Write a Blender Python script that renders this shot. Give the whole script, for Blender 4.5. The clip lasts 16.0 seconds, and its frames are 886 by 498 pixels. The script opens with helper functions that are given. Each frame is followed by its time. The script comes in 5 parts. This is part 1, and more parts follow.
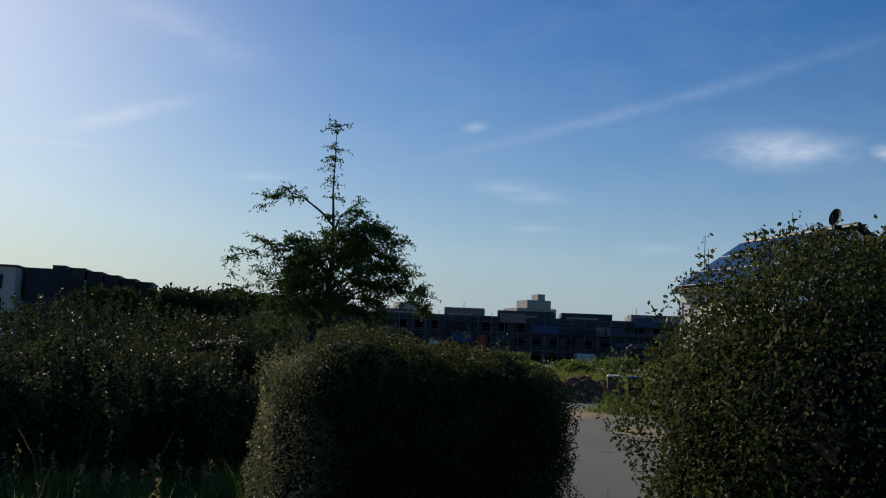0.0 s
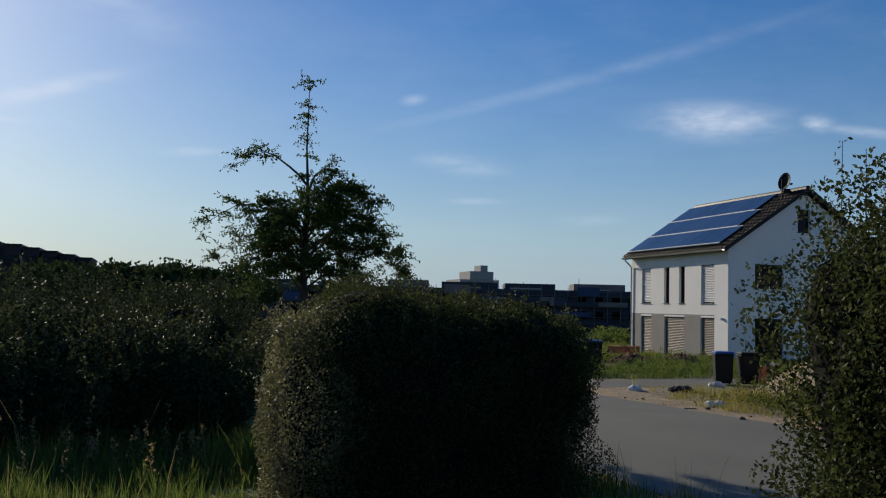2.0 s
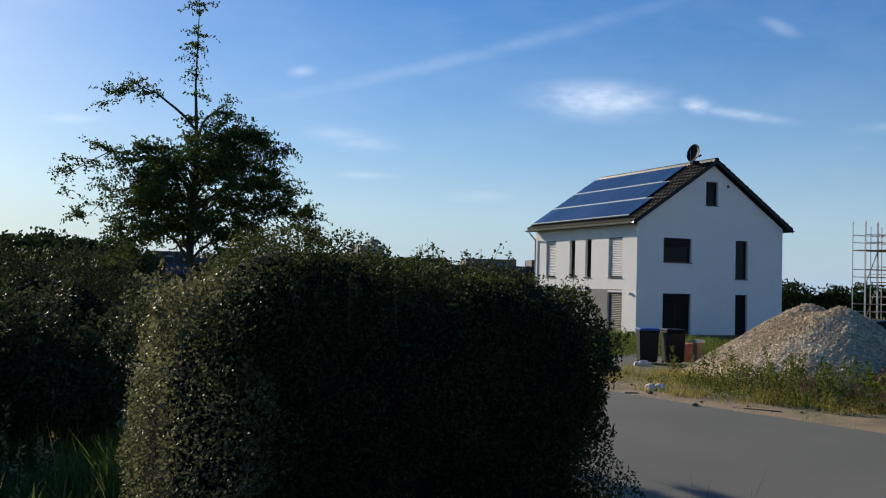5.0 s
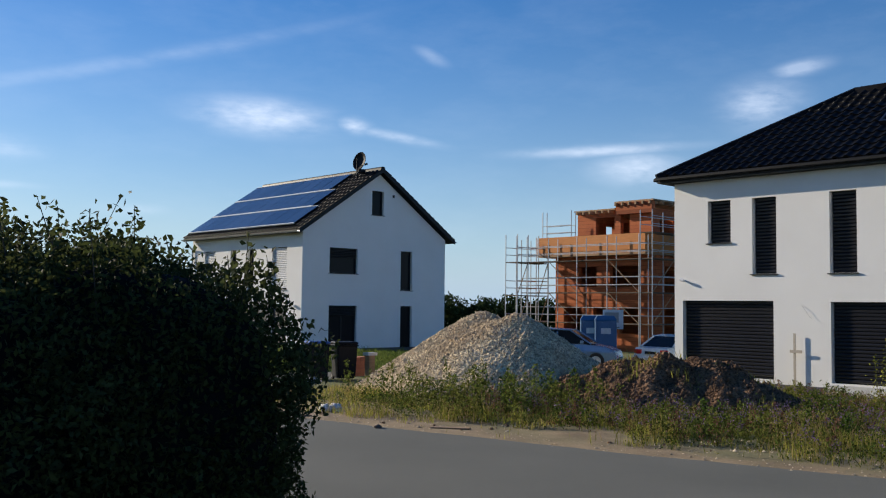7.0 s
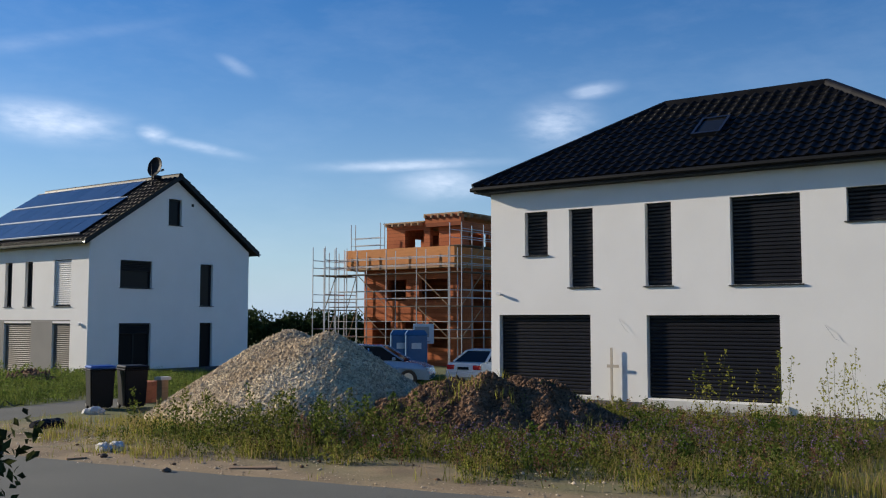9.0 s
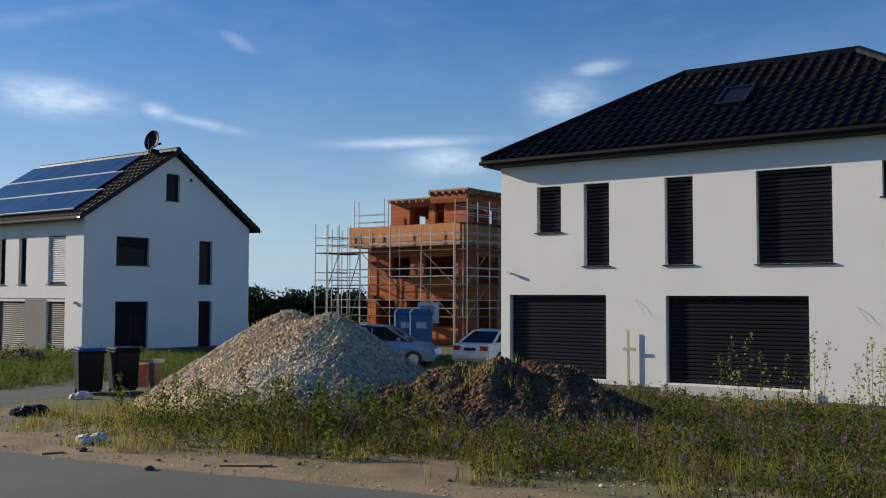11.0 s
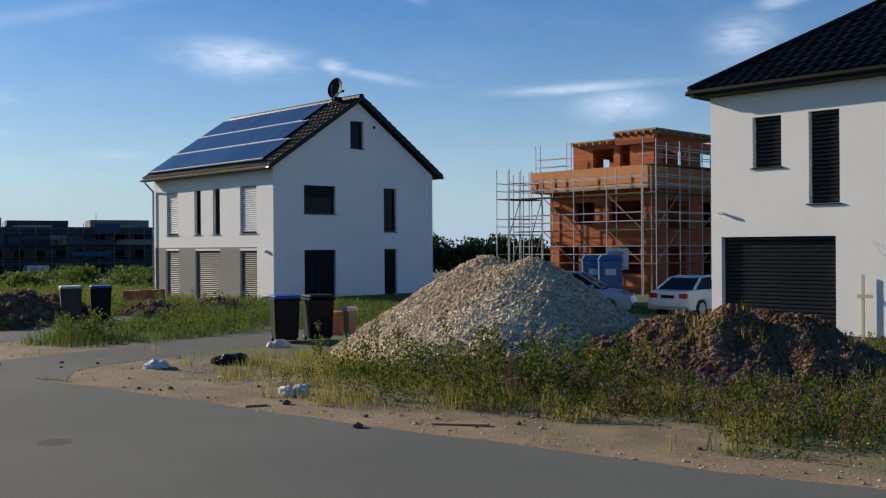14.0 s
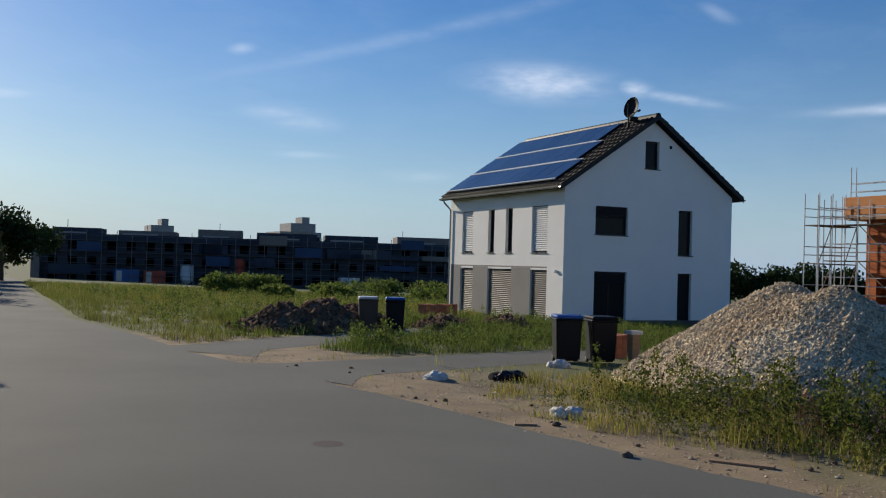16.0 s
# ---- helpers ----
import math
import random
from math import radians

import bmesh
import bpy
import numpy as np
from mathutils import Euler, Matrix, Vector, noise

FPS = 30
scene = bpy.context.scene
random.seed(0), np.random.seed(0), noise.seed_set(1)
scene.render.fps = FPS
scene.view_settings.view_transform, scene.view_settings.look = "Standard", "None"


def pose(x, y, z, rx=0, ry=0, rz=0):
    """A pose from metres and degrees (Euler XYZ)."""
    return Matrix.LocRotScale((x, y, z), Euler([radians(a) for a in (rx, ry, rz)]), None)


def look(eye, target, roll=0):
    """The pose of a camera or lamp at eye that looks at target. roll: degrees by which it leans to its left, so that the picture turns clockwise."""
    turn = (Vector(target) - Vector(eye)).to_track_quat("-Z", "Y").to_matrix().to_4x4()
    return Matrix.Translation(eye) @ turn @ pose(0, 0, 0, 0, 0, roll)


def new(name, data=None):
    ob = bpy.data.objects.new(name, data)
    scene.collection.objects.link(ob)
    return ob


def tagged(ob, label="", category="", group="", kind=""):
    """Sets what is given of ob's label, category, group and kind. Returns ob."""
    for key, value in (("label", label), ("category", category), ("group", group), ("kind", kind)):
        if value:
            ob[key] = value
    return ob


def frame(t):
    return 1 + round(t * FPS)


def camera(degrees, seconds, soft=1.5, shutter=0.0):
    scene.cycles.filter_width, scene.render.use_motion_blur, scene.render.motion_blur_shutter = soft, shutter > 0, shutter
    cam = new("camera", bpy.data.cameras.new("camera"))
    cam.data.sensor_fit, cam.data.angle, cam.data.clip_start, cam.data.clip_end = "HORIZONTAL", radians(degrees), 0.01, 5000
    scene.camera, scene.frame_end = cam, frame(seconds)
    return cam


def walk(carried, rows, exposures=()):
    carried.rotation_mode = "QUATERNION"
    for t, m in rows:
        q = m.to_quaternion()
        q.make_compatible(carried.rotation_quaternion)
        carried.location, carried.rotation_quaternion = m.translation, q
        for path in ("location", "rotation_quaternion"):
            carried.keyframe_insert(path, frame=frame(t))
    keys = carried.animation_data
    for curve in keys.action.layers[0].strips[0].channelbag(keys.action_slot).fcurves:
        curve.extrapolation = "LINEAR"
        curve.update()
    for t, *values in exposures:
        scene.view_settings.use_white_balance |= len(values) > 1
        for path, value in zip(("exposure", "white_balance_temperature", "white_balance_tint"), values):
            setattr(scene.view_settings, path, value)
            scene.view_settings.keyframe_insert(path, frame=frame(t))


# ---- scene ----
cam = camera(49.40, 16.0, soft=1.15)
PATH = [
    (0, (-27.052, -43.619, 2.658), (-24.854, -33.902, 3.518), 2.24),
    (0.5, (-27.206, -43.410, 2.630), (-24.972, -33.700, 3.490), 1.73),
    (1, (-27.121, -42.804, 2.562), (-24.861, -33.098, 3.390), 2.02),
    (1.5, (-27.222, -42.569, 2.522), (-24.792, -32.897, 3.262), 1.88),
    (2, (-27.685, -42.966, 2.395), (-24.870, -33.389, 2.995), 1.25),
    (2.5, (-27.946, -42.791, 2.330), (-24.791, -33.315, 2.846), 2.29),
    (3, (-27.846, -42.286, 2.440), (-24.565, -32.852, 2.930), 1.46),
    (5.5, (-27.153, -39.495, 2.314), (-22.816, -30.489, 2.618), 1.59),
    (6, (-26.892, -38.949, 2.305), (-21.927, -30.275, 2.645), 1.23),
    (6.5, (-26.336, -38.202, 2.218), (-20.533, -30.074, 2.732), 0.43),
    (7, (-25.903, -37.552, 2.168), (-19.091, -30.255, 2.761), 0.68),
    (7.5, (-25.728, -37.268, 2.191), (-18.323, -30.581, 2.868), 0.15),
    (8, (-25.362, -36.971, 2.197), (-17.598, -30.714, 2.958), -0.09),
    (8.5, (-24.974, -36.562, 2.225), (-16.892, -30.730, 3.048), 0.05),
    (11, (-23.623, -35.361, 2.324), (-15.507, -29.542, 2.834), 0.18),
    (11.5, (-23.382, -35.072, 2.346), (-15.678, -28.706, 2.694), 0.30),
    (12, (-23.187, -34.767, 2.402), (-15.961, -27.858, 2.605), 0.69),
    (12.5, (-23.053, -34.601, 2.435), (-16.346, -27.186, 2.615), 1.05),
    (13, (-22.952, -34.355, 2.430), (-16.567, -26.662, 2.659), 1.12),
    (13.5, (-22.773, -34.005, 2.335), (-16.249, -26.429, 2.497), 0.56),
    (14, (-22.836, -33.931, 2.229), (-15.882, -26.744, 2.207), -0.41),
    (14.5, (-22.792, -33.865, 2.233), (-16.190, -26.355, 2.116), -0.96),
    (15, (-22.673, -33.850, 2.211), (-17.712, -25.173, 2.534), -0.05),
    (15.5, (-22.593, -33.883, 2.168), (-18.468, -24.784, 2.619), 1.25),
    (16, (-22.380, -33.711, 2.163), (-17.906, -24.770, 2.343), 1.67),
]
# the clip's own exposure: darker while it looks towards the sun
walk(cam, [(t, look(eye, target, roll)) for t, eye, target, roll in PATH], [(0, -0.36, 6250, 10), (3, -0.2, 6250, 10), (5.5, 0.16, 6250, 10), (7, 0.2, 6250, 10), (8.5, 0.22, 6250, 10), (11, 0.08, 6250, 10), (11.5, 0.1, 6250, 10), (12.5, 0.28, 6250, 10), (13.5, 0.08, 6250, 10), (14, 0.08, 6250, 10), (14.5, 0.3, 6250, 10), (15, 0.36, 6250, 10), (15.5, 0, 6250, 10), (16, -0.1, 6250, 10)])

# ---- light ----
# direction to the sun: low, slightly left of the road's far end
SUN_AZ, SUN_EL = radians(-17), radians(20)
TO_SUN = Vector((math.sin(SUN_AZ) * math.cos(SUN_EL), math.cos(SUN_AZ) * math.cos(SUN_EL), math.sin(SUN_EL)))
sun = new("sun", bpy.data.lights.new("sun", "SUN"))
sun.data.energy, sun.data.angle, sun.data.color = 5.0, radians(0.6), (1.0, 0.86, 0.66)
sun.matrix_world = look(TO_SUN * 50, (0, 0, 0))


SKY = 0.093


def build_world():
    w = bpy.data.worlds.new("sky")
    scene.world = w
    w.use_nodes = True
    nt = w.node_tree
    nt.nodes.clear()
    N = nt.nodes.new
    L = nt.links.new

    def m(op, a, b=None, c=None):
        n = N("ShaderNodeMath")
        n.operation = op
        for i, v in enumerate((a, b, c)):
            if v is None:
                continue
            if isinstance(v, (int, float)):
                n.inputs[i].default_value = v
            else:
                L(v, n.inputs[i])
        return n.outputs[0]

    out, bg, sky, tc, sep = N("ShaderNodeOutputWorld"), N("ShaderNodeBackground"), N("ShaderNodeTexSky"), N("ShaderNodeTexCoord"), N("ShaderNodeSeparateXYZ")
    sky.sky_type, sky.sun_disc = "NISHITA", False
    sky.sun_elevation, sky.sun_rotation = SUN_EL, SUN_AZ
    sky.air_density, sky.dust_density, sky.ozone_density = 1.0, 0.3, 3.0
    L(tc.outputs["Generated"], sep.inputs[0])
    X, Y, Z = sep.outputs
    az = m("ARCTAN2", X, Y)
    el = m("ARCSINE", Z)
    n1 = N("ShaderNodeTexNoise")
    n1.inputs["Scale"].default_value, n1.inputs["Detail"].default_value, n1.inputs["Roughness"].default_value = 9.0, 7.0, 0.62
    n2 = N("ShaderNodeTexNoise")
    n2.inputs["Scale"].default_value, n2.inputs["Detail"].default_value = 28.0, 5.0
    mp = N("ShaderNodeMapping")
    mp.inputs["Scale"].default_value = (1, 1, 3.0)
    L(tc.outputs["Generated"], mp.inputs[0])
    L(mp.outputs[0], n1.inputs["Vector"])
    L(mp.outputs[0], n2.inputs["Vector"])
    wob = m("SUBTRACT", n1.outputs[0], 0.5)
    wob2 = m("SUBTRACT", n2.outputs[0], 0.5)
    total = None
    for a0, e0, ra, re, tilt, dens in CLOUDS:
        da, de = m("SUBTRACT", az, radians(a0)), m("SUBTRACT", el, radians(e0))
        c, s = math.cos(radians(tilt)), math.sin(radians(tilt))
        u = m("DIVIDE", m("ADD", m("MULTIPLY", da, c), m("MULTIPLY", de, s)), radians(ra))
        v = m("DIVIDE", m("SUBTRACT", m("MULTIPLY", de, c), m("MULTIPLY", da, s)), radians(re))
        r = m("ADD", m("MULTIPLY", u, u), m("MULTIPLY", v, v))
        tex = m("MAXIMUM", m("ADD", 0.85, m("ADD", m("MULTIPLY", wob, 3.0), m("MULTIPLY", wob2, 1.6))), 0.0)
        k = m("MULTIPLY", m("MINIMUM", m("MULTIPLY", m("EXPONENT", m("MULTIPLY", r, -1.5)), tex), 1.0), dens)
        total = k if total is None else m("MAXIMUM", total, k)
    # thin veil of haze high up and along the horizon
    veil = m("MULTIPLY", m("MAXIMUM", m("ADD", wob, 0.06), 0.0), 0.16)
    haze = m("MULTIPLY", m("EXPONENT", m("DIVIDE", m("MAXIMUM", el, 0.0), radians(-8.5))), 0.93)
    total = m("MINIMUM", m("MAXIMUM", total, veil), 1.0)
    mix = N("ShaderNodeMix")
    mix.data_type = "RGBA"
    L(total, mix.inputs["Factor"])
    hs = N("ShaderNodeHueSaturation")
    hs.inputs["Saturation"].default_value, hs.inputs["Hue"].default_value, hs.inputs["Value"].default_value = 1.46, 0.512, 1.03
    L(sky.outputs[0], hs.inputs["Color"])
    low = N("ShaderNodeMix")
    low.data_type = "RGBA"
    L(haze, low.inputs["Factor"])
    L(hs.outputs[0], low.inputs["A"])
    low.inputs["B"].default_value = (4.3, 5.7, 7.3, 1)
    L(low.outputs["Result"], mix.inputs["A"])
    mix.inputs["B"].default_value = (9.0, 9.8, 11.2, 1)
    L(mix.outputs["Result"], bg.inputs["Color"])
    bg.inputs["Strength"].default_value = SKY
    L(bg.outputs[0], out.inputs[0])


# azimuth, elevation, half width, half height, tilt in degrees, density
CLOUDS = [
    (32.2, 10.9, 3.87, 1.01, -3, 0.75),
    (37.6, 10.6, 0.94, 0.47, -10, 0.7),
    (40.1, 10.0, 2.69, 0.30, -10, 0.45),
    (52.3, 9.2, 5.05, 0.34, 2, 0.5),
    (54.6, 8.1, 2.53, 0.94, 0, 0.6),
    (61.4, 11.6, 2.19, 1.35, 5, 0.55),
    (63.5, 13.4, 1.68, 0.47, 8, 0.35),
    (42.2, 14.7, 1.18, 0.40, -25, 0.2),
    (17.0, 8.7, 2.36, 0.54, 0, 0.3),
    (25.0, 5.3, 2.02, 0.40, 0, 0.2),
    (-6.4, 11.4, 4.38, 0.54, 18, 0.5),
    (-10.4, 9.6, 4.38, 0.20, 0, 0.5),
    (-3.3, 16.6, 5.05, 1.52, -15, 0.22),
    (18.2, 8.2, 2.02, 0.54, 0, 0.32),
    (14.4, 12.2, 0.84, 0.34, 10, 0.32),
    (1.4, 8.6, 2.02, 0.30, 5, 0.25),
    (18.3, 6.3, 2.02, 0.24, 0, 0.2),
    (24.7, 13.5, 14.48, 0.5, 14, 0.14),
]
build_world()


# ---- materials ----
def mat(name, col, col2=None, rough=0.7, metal=0.0, scale=6.0, fine=60.0, bump=0.15, spec=0.5, rand=0.0, island=False, trans=0.0, stretch=(1, 1, 1), contrast=1.0):
    """Principled material: two colours mixed by coarse and fine noise, fine bump; rand: value shift from piece to piece."""
    mt = bpy.data.materials.new(name)
    mt.use_nodes = True
    nt = mt.node_tree
    b = nt.nodes["Principled BSDF"]
    N, L = nt.nodes.new, nt.links.new
    if col2 is None:
        col2 = tuple(c * 0.82 for c in col)
    tc, mp = N("ShaderNodeTexCoord"), N("ShaderNodeMapping")
    mp.inputs["Scale"].default_value = stretch
    L(tc.outputs["Object"], mp.inputs[0])
    a, f = N("ShaderNodeTexNoise"), N("ShaderNodeTexNoise")
    for n, s, d in ((a, scale, 5.0), (f, fine, 4.0)):
        n.inputs["Scale"].default_value, n.inputs["Detail"].default_value = s, d
        L(mp.outputs[0], n.inputs["Vector"])
    add = N("ShaderNodeMath")
    add.operation = "MULTIPLY_ADD"
    L(f.outputs[0], add.inputs[0])
    add.inputs[1].default_value = 0.5
    L(a.outputs[0], add.inputs[2])
    rng = N("ShaderNodeMapRange")
    rng.inputs["From Min"].default_value, rng.inputs["From Max"].default_value = 0.75 - 0.3 / contrast, 0.75 + 0.3 / contrast
    L(add.outputs[0], rng.inputs["Value"])
    mx = N("ShaderNodeMix")
    mx.data_type = "RGBA"
    L(rng.outputs[0], mx.inputs["Factor"])
    mx.inputs["A"].default_value, mx.inputs["B"].default_value = (*col, 1), (*col2, 1)
    colour = mx.outputs["Result"]
    if rand:
        if island:
            g = N("ShaderNodeNewGeometry").outputs["Random Per Island"]
        else:
            g = N("ShaderNodeObjectInfo").outputs["Random"]
        r2 = N("ShaderNodeMapRange")
        r2.inputs["To Min"].default_value, r2.inputs["To Max"].default_value = 1 - rand, 1 + rand
        L(g, r2.inputs["Value"])
        hv = N("ShaderNodeHueSaturation")
        L(colour, hv.inputs["Color"])
        L(r2.outputs[0], hv.inputs["Value"])
        colour = hv.outputs[0]
    L(colour, b.inputs["Base Color"])
    b.inputs["Roughness"].default_value, b.inputs["Metallic"].default_value = rough, metal
    b.inputs["Specular IOR Level"].default_value = spec
    if bump:
        bp = N("ShaderNodeBump")
        bp.inputs["Strength"].default_value, bp.inputs["Distance"].default_value = bump, 0.02
        L(add.outputs[0], bp.inputs["Height"])
        L(bp.outputs[0], b.inputs["Normal"])
    if trans:
        t, ms = N("ShaderNodeBsdfTranslucent"), N("ShaderNodeMixShader")
        L(colour, t.inputs["Color"])
        ms.inputs[0].default_value = trans
        L(b.outputs[0], ms.inputs[1])
        L(t.outputs[0], ms.inputs[2])
        L(ms.outputs[0], nt.nodes["Material Output"].inputs[0])
    return mt


def glass_mat(name, tint):
    mt = bpy.data.materials.new(name)
    mt.use_nodes = True
    b = mt.node_tree.nodes["Principled BSDF"]
    b.inputs["Base Color"].default_value = (*tint, 1)
    b.inputs["Roughness"].default_value, b.inputs["Specular IOR Level"].default_value = 0.05, 0.08
    return mt


M = dict(
    render_white=mat("white_render", (0.80, 0.785, 0.755), (0.735, 0.72, 0.69), 0.9, scale=0.7, fine=90, bump=0.25),
    render_grey=mat("grey_render", (0.25, 0.24, 0.22), (0.21, 0.20, 0.185), 0.9, scale=0.9, fine=90, bump=0.25),
    plinth=mat("dark_plinth", (0.06, 0.065, 0.08), None, 0.8, scale=2),
    plinth_white=mat("light_concrete", (0.62, 0.62, 0.60), (0.45, 0.44, 0.42), 0.85, scale=2.5),
    anthracite=mat("anthracite_frame", (0.012, 0.0125, 0.014), None, 0.5, bump=0.03, spec=0.25),
    slat_dark=mat("dark_slat", (0.014, 0.0145, 0.019), None, 0.32, bump=0.03, spec=0.5),
    slat_grey=mat("grey_slat", (0.13, 0.12, 0.11), None, 0.5, metal=0.2, bump=0.03),
    slat_light=mat("light_slat", (0.72, 0.72, 0.72), None, 0.45, bump=0.03),
    pane=glass_mat("dark_pane", (0.012, 0.014, 0.017)),
    # near-black colour that paints the shade inside rooms and bushes
    inside=mat("shade_black", (0.008, 0.008, 0.008), None, 0.95, bump=0, spec=0.1),
    tile=mat("black_roof_tile", (0.007, 0.007, 0.008), (0.014, 0.0135, 0.014), 0.42, scale=3, fine=40, bump=0.08, spec=0.07, rand=0.35),
    tile_i=mat("black_roof_tiles", (0.007, 0.007, 0.008), (0.014, 0.0135, 0.014), 0.42, scale=3, fine=40, bump=0.08, spec=0.07, rand=0.35, island=True),
    panel=mat("solar_cells", (0.028, 0.042, 0.075), (0.036, 0.052, 0.09), 0.22, scale=3, fine=20, bump=0.0, spec=0.7, rand=0.3),
    alu=mat("aluminium", (0.62, 0.63, 0.65), (0.5, 0.51, 0.53), 0.35, metal=0.85, scale=8, bump=0.03),
    zinc=mat("zinc", (0.36, 0.37, 0.38), (0.27, 0.28, 0.29), 0.4, metal=0.8, scale=4, bump=0.05),
    steel=mat("galvanised_steel", (0.5, 0.51, 0.52), (0.36, 0.36, 0.37), 0.45, metal=0.7, scale=5, bump=0.05),
    dark_metal=mat("dark_metal", (0.010, 0.011, 0.013), None, 0.6, bump=0.03, spec=0.2),
    brick=mat("clay_block", (0.50, 0.17, 0.075), (0.34, 0.10, 0.045), 0.9, scale=1.6, fine=25, bump=0.3, rand=0.25),
    orange=mat("orange_boards", (0.62, 0.25, 0.07), (0.50, 0.19, 0.05), 0.8, scale=1.5, fine=20, stretch=(1, 1, 6)),
    wood=mat("raw_timber", (0.42, 0.27, 0.14), (0.28, 0.17, 0.09), 0.8, scale=5, fine=40, stretch=(1, 1, 6)),
    old_wood=mat("grey_timber", (0.16, 0.12, 0.085), (0.09, 0.07, 0.05), 0.9, scale=6, fine=40),
    concrete=mat("concrete", (0.36, 0.35, 0.33), (0.26, 0.25, 0.24), 0.9, scale=1.2, fine=50),
    asphalt=mat("asphalt", (0.126, 0.127, 0.105), (0.172, 0.170, 0.140), 0.9, scale=0.35, fine=120, bump=0.35, contrast=1.2, spec=0.25),
    gravel=mat("pale_gravel", (0.64, 0.535, 0.36), (0.30, 0.215, 0.125), 0.95, scale=0.5, fine=14, bump=0.6, rand=0.5, island=True, contrast=1.25),
    soil=mat("brown_soil", (0.23, 0.14, 0.082), (0.075, 0.044, 0.027), 0.97, scale=2.5, fine=18, bump=0.8, rand=0.45, island=True, spec=0.15),
    bark=mat("bark", (0.09, 0.07, 0.05), (0.045, 0.035, 0.026), 0.95, scale=8, fine=60, bump=0.6, stretch=(1, 1, 0.3)),
    leaf=mat("hedge_leaf", (0.032, 0.044, 0.012), (0.078, 0.090, 0.032), 0.55, scale=2, bump=0.0, spec=0.10, rand=0.5, island=True, trans=0.45),
    leaf_tree=mat("tree_leaf", (0.04, 0.068, 0.014), (0.075, 0.105, 0.026), 0.55, scale=2, bump=0.0, spec=0.1, rand=0.4, island=True, trans=0.38),
    leaf_shrub=mat("shrub_leaf", (0.026, 0.042, 0.014), (0.065, 0.074, 0.032), 0.55, scale=0.7, bump=0.0, spec=0.10, rand=0.5, island=True, trans=0.32, contrast=2.0),
    leaf_far=mat("far_foliage", (0.026, 0.045, 0.014), (0.045, 0.066, 0.022), 0.75, scale=0.6, bump=0.0, spec=0.05, rand=0.4, island=True, trans=0.2),
    grass=mat("green_grass", (0.19, 0.225, 0.032), (0.36, 0.31, 0.07), 0.7, scale=0.8, bump=0.0, spec=0.06, rand=0.5, island=True, trans=0.5),
    straw=mat("dry_grass", (0.42, 0.31, 0.15), (0.28, 0.21, 0.09), 0.8, scale=1.5, bump=0.0, spec=0.2, rand=0.35, island=True, trans=0.45),
    weed=mat("dark_weed", (0.06, 0.10, 0.018), (0.17, 0.17, 0.038), 0.7, scale=0.9, bump=0.0, spec=0.06, rand=0.6, island=True, trans=0.45, contrast=1.8),
    flower=mat("violet_bloom", (0.15, 0.09, 0.19), (0.24, 0.15, 0.24), 0.7, scale=3, bump=0.0, rand=0.4, island=True, trans=0.3),
)

M["pale_wood"] = mat("weathered_timber", (0.52, 0.46, 0.38), (0.40, 0.35, 0.28), 0.9, scale=6, fine=40, stretch=(1, 1, 5))
M["plot_green"] = mat("fresh_green", (0.10, 0.155, 0.028), (0.16, 0.19, 0.045), 0.7, scale=0.8, bump=0.0, spec=0.15, rand=0.35, island=True, trans=0.45)
# paler hedge leaf: sunlight on the left flank put into the colour
M["leaf_flank"] = mat("sunlit_flank_leaf", (0.085, 0.096, 0.040), (0.18, 0.168, 0.085), 0.5, scale=2, bump=0.0, spec=0.14, rand=0.5, island=True, trans=0.42)
M["far_white"] = mat("far_white", (0.7, 0.7, 0.7), None, 0.7, bump=0.0)


# ---- mesh helpers ----
def part(name, bm, material, parent=None, label=""):
    """Links a bmesh as one mesh object, under parent where one is given."""
    me = bpy.data.meshes.new(name)
    bm.to_mesh(me)
    bm.free()
    me.materials.append(M[material] if isinstance(material, str) else material)
    ob = new(name, me)
    if parent is not None:
        ob.parent = parent
    if label:
        ob["label"] = label
    return ob


def piece(name, me, parent, m):
    """One of many alike pieces on shared mesh data."""
    ob = new(name, me)
    ob.parent = parent
    ob.matrix_basis = m
    return ob


def mesh_of(name, bm, material):
    me = bpy.data.meshes.new(name)
    bm.to_mesh(me)
    bm.free()
    me.materials.append(M[material])
    return me


def quick(name, verts, faces, material, parent=None, smooth=False):
    """A large mesh straight from arrays; faces all have the same number of corners."""
    verts, faces = np.asarray(verts, dtype=np.float32), np.asarray(faces, dtype=np.int32)
    me = bpy.data.meshes.new(name)
    k = faces.shape[1]
    me.vertices.add(len(verts))
    me.vertices.foreach_set("co", verts.ravel())
    me.loops.add(faces.size)
    me.loops.foreach_set("vertex_index", faces.ravel())
    me.polygons.add(len(faces))
    me.polygons.foreach_set("loop_start", np.arange(0, faces.size, k, dtype=np.int32))
    if smooth:
        me.polygons.foreach_set("use_smooth", np.ones(len(faces), dtype=bool))
    me.update(calc_edges=True)
    me.materials.append(M[material] if isinstance(material, str) else material)
    ob = new(name, me)
    if parent is not None:
        ob.parent = parent
    return ob


def thing(name, label, category, group="", kind="", at=(0, 0, 0), rz=0):
    ob = new(name)
    ob.matrix_basis = pose(*at, 0, 0, rz)
    return tagged(ob, label, category, group, kind)


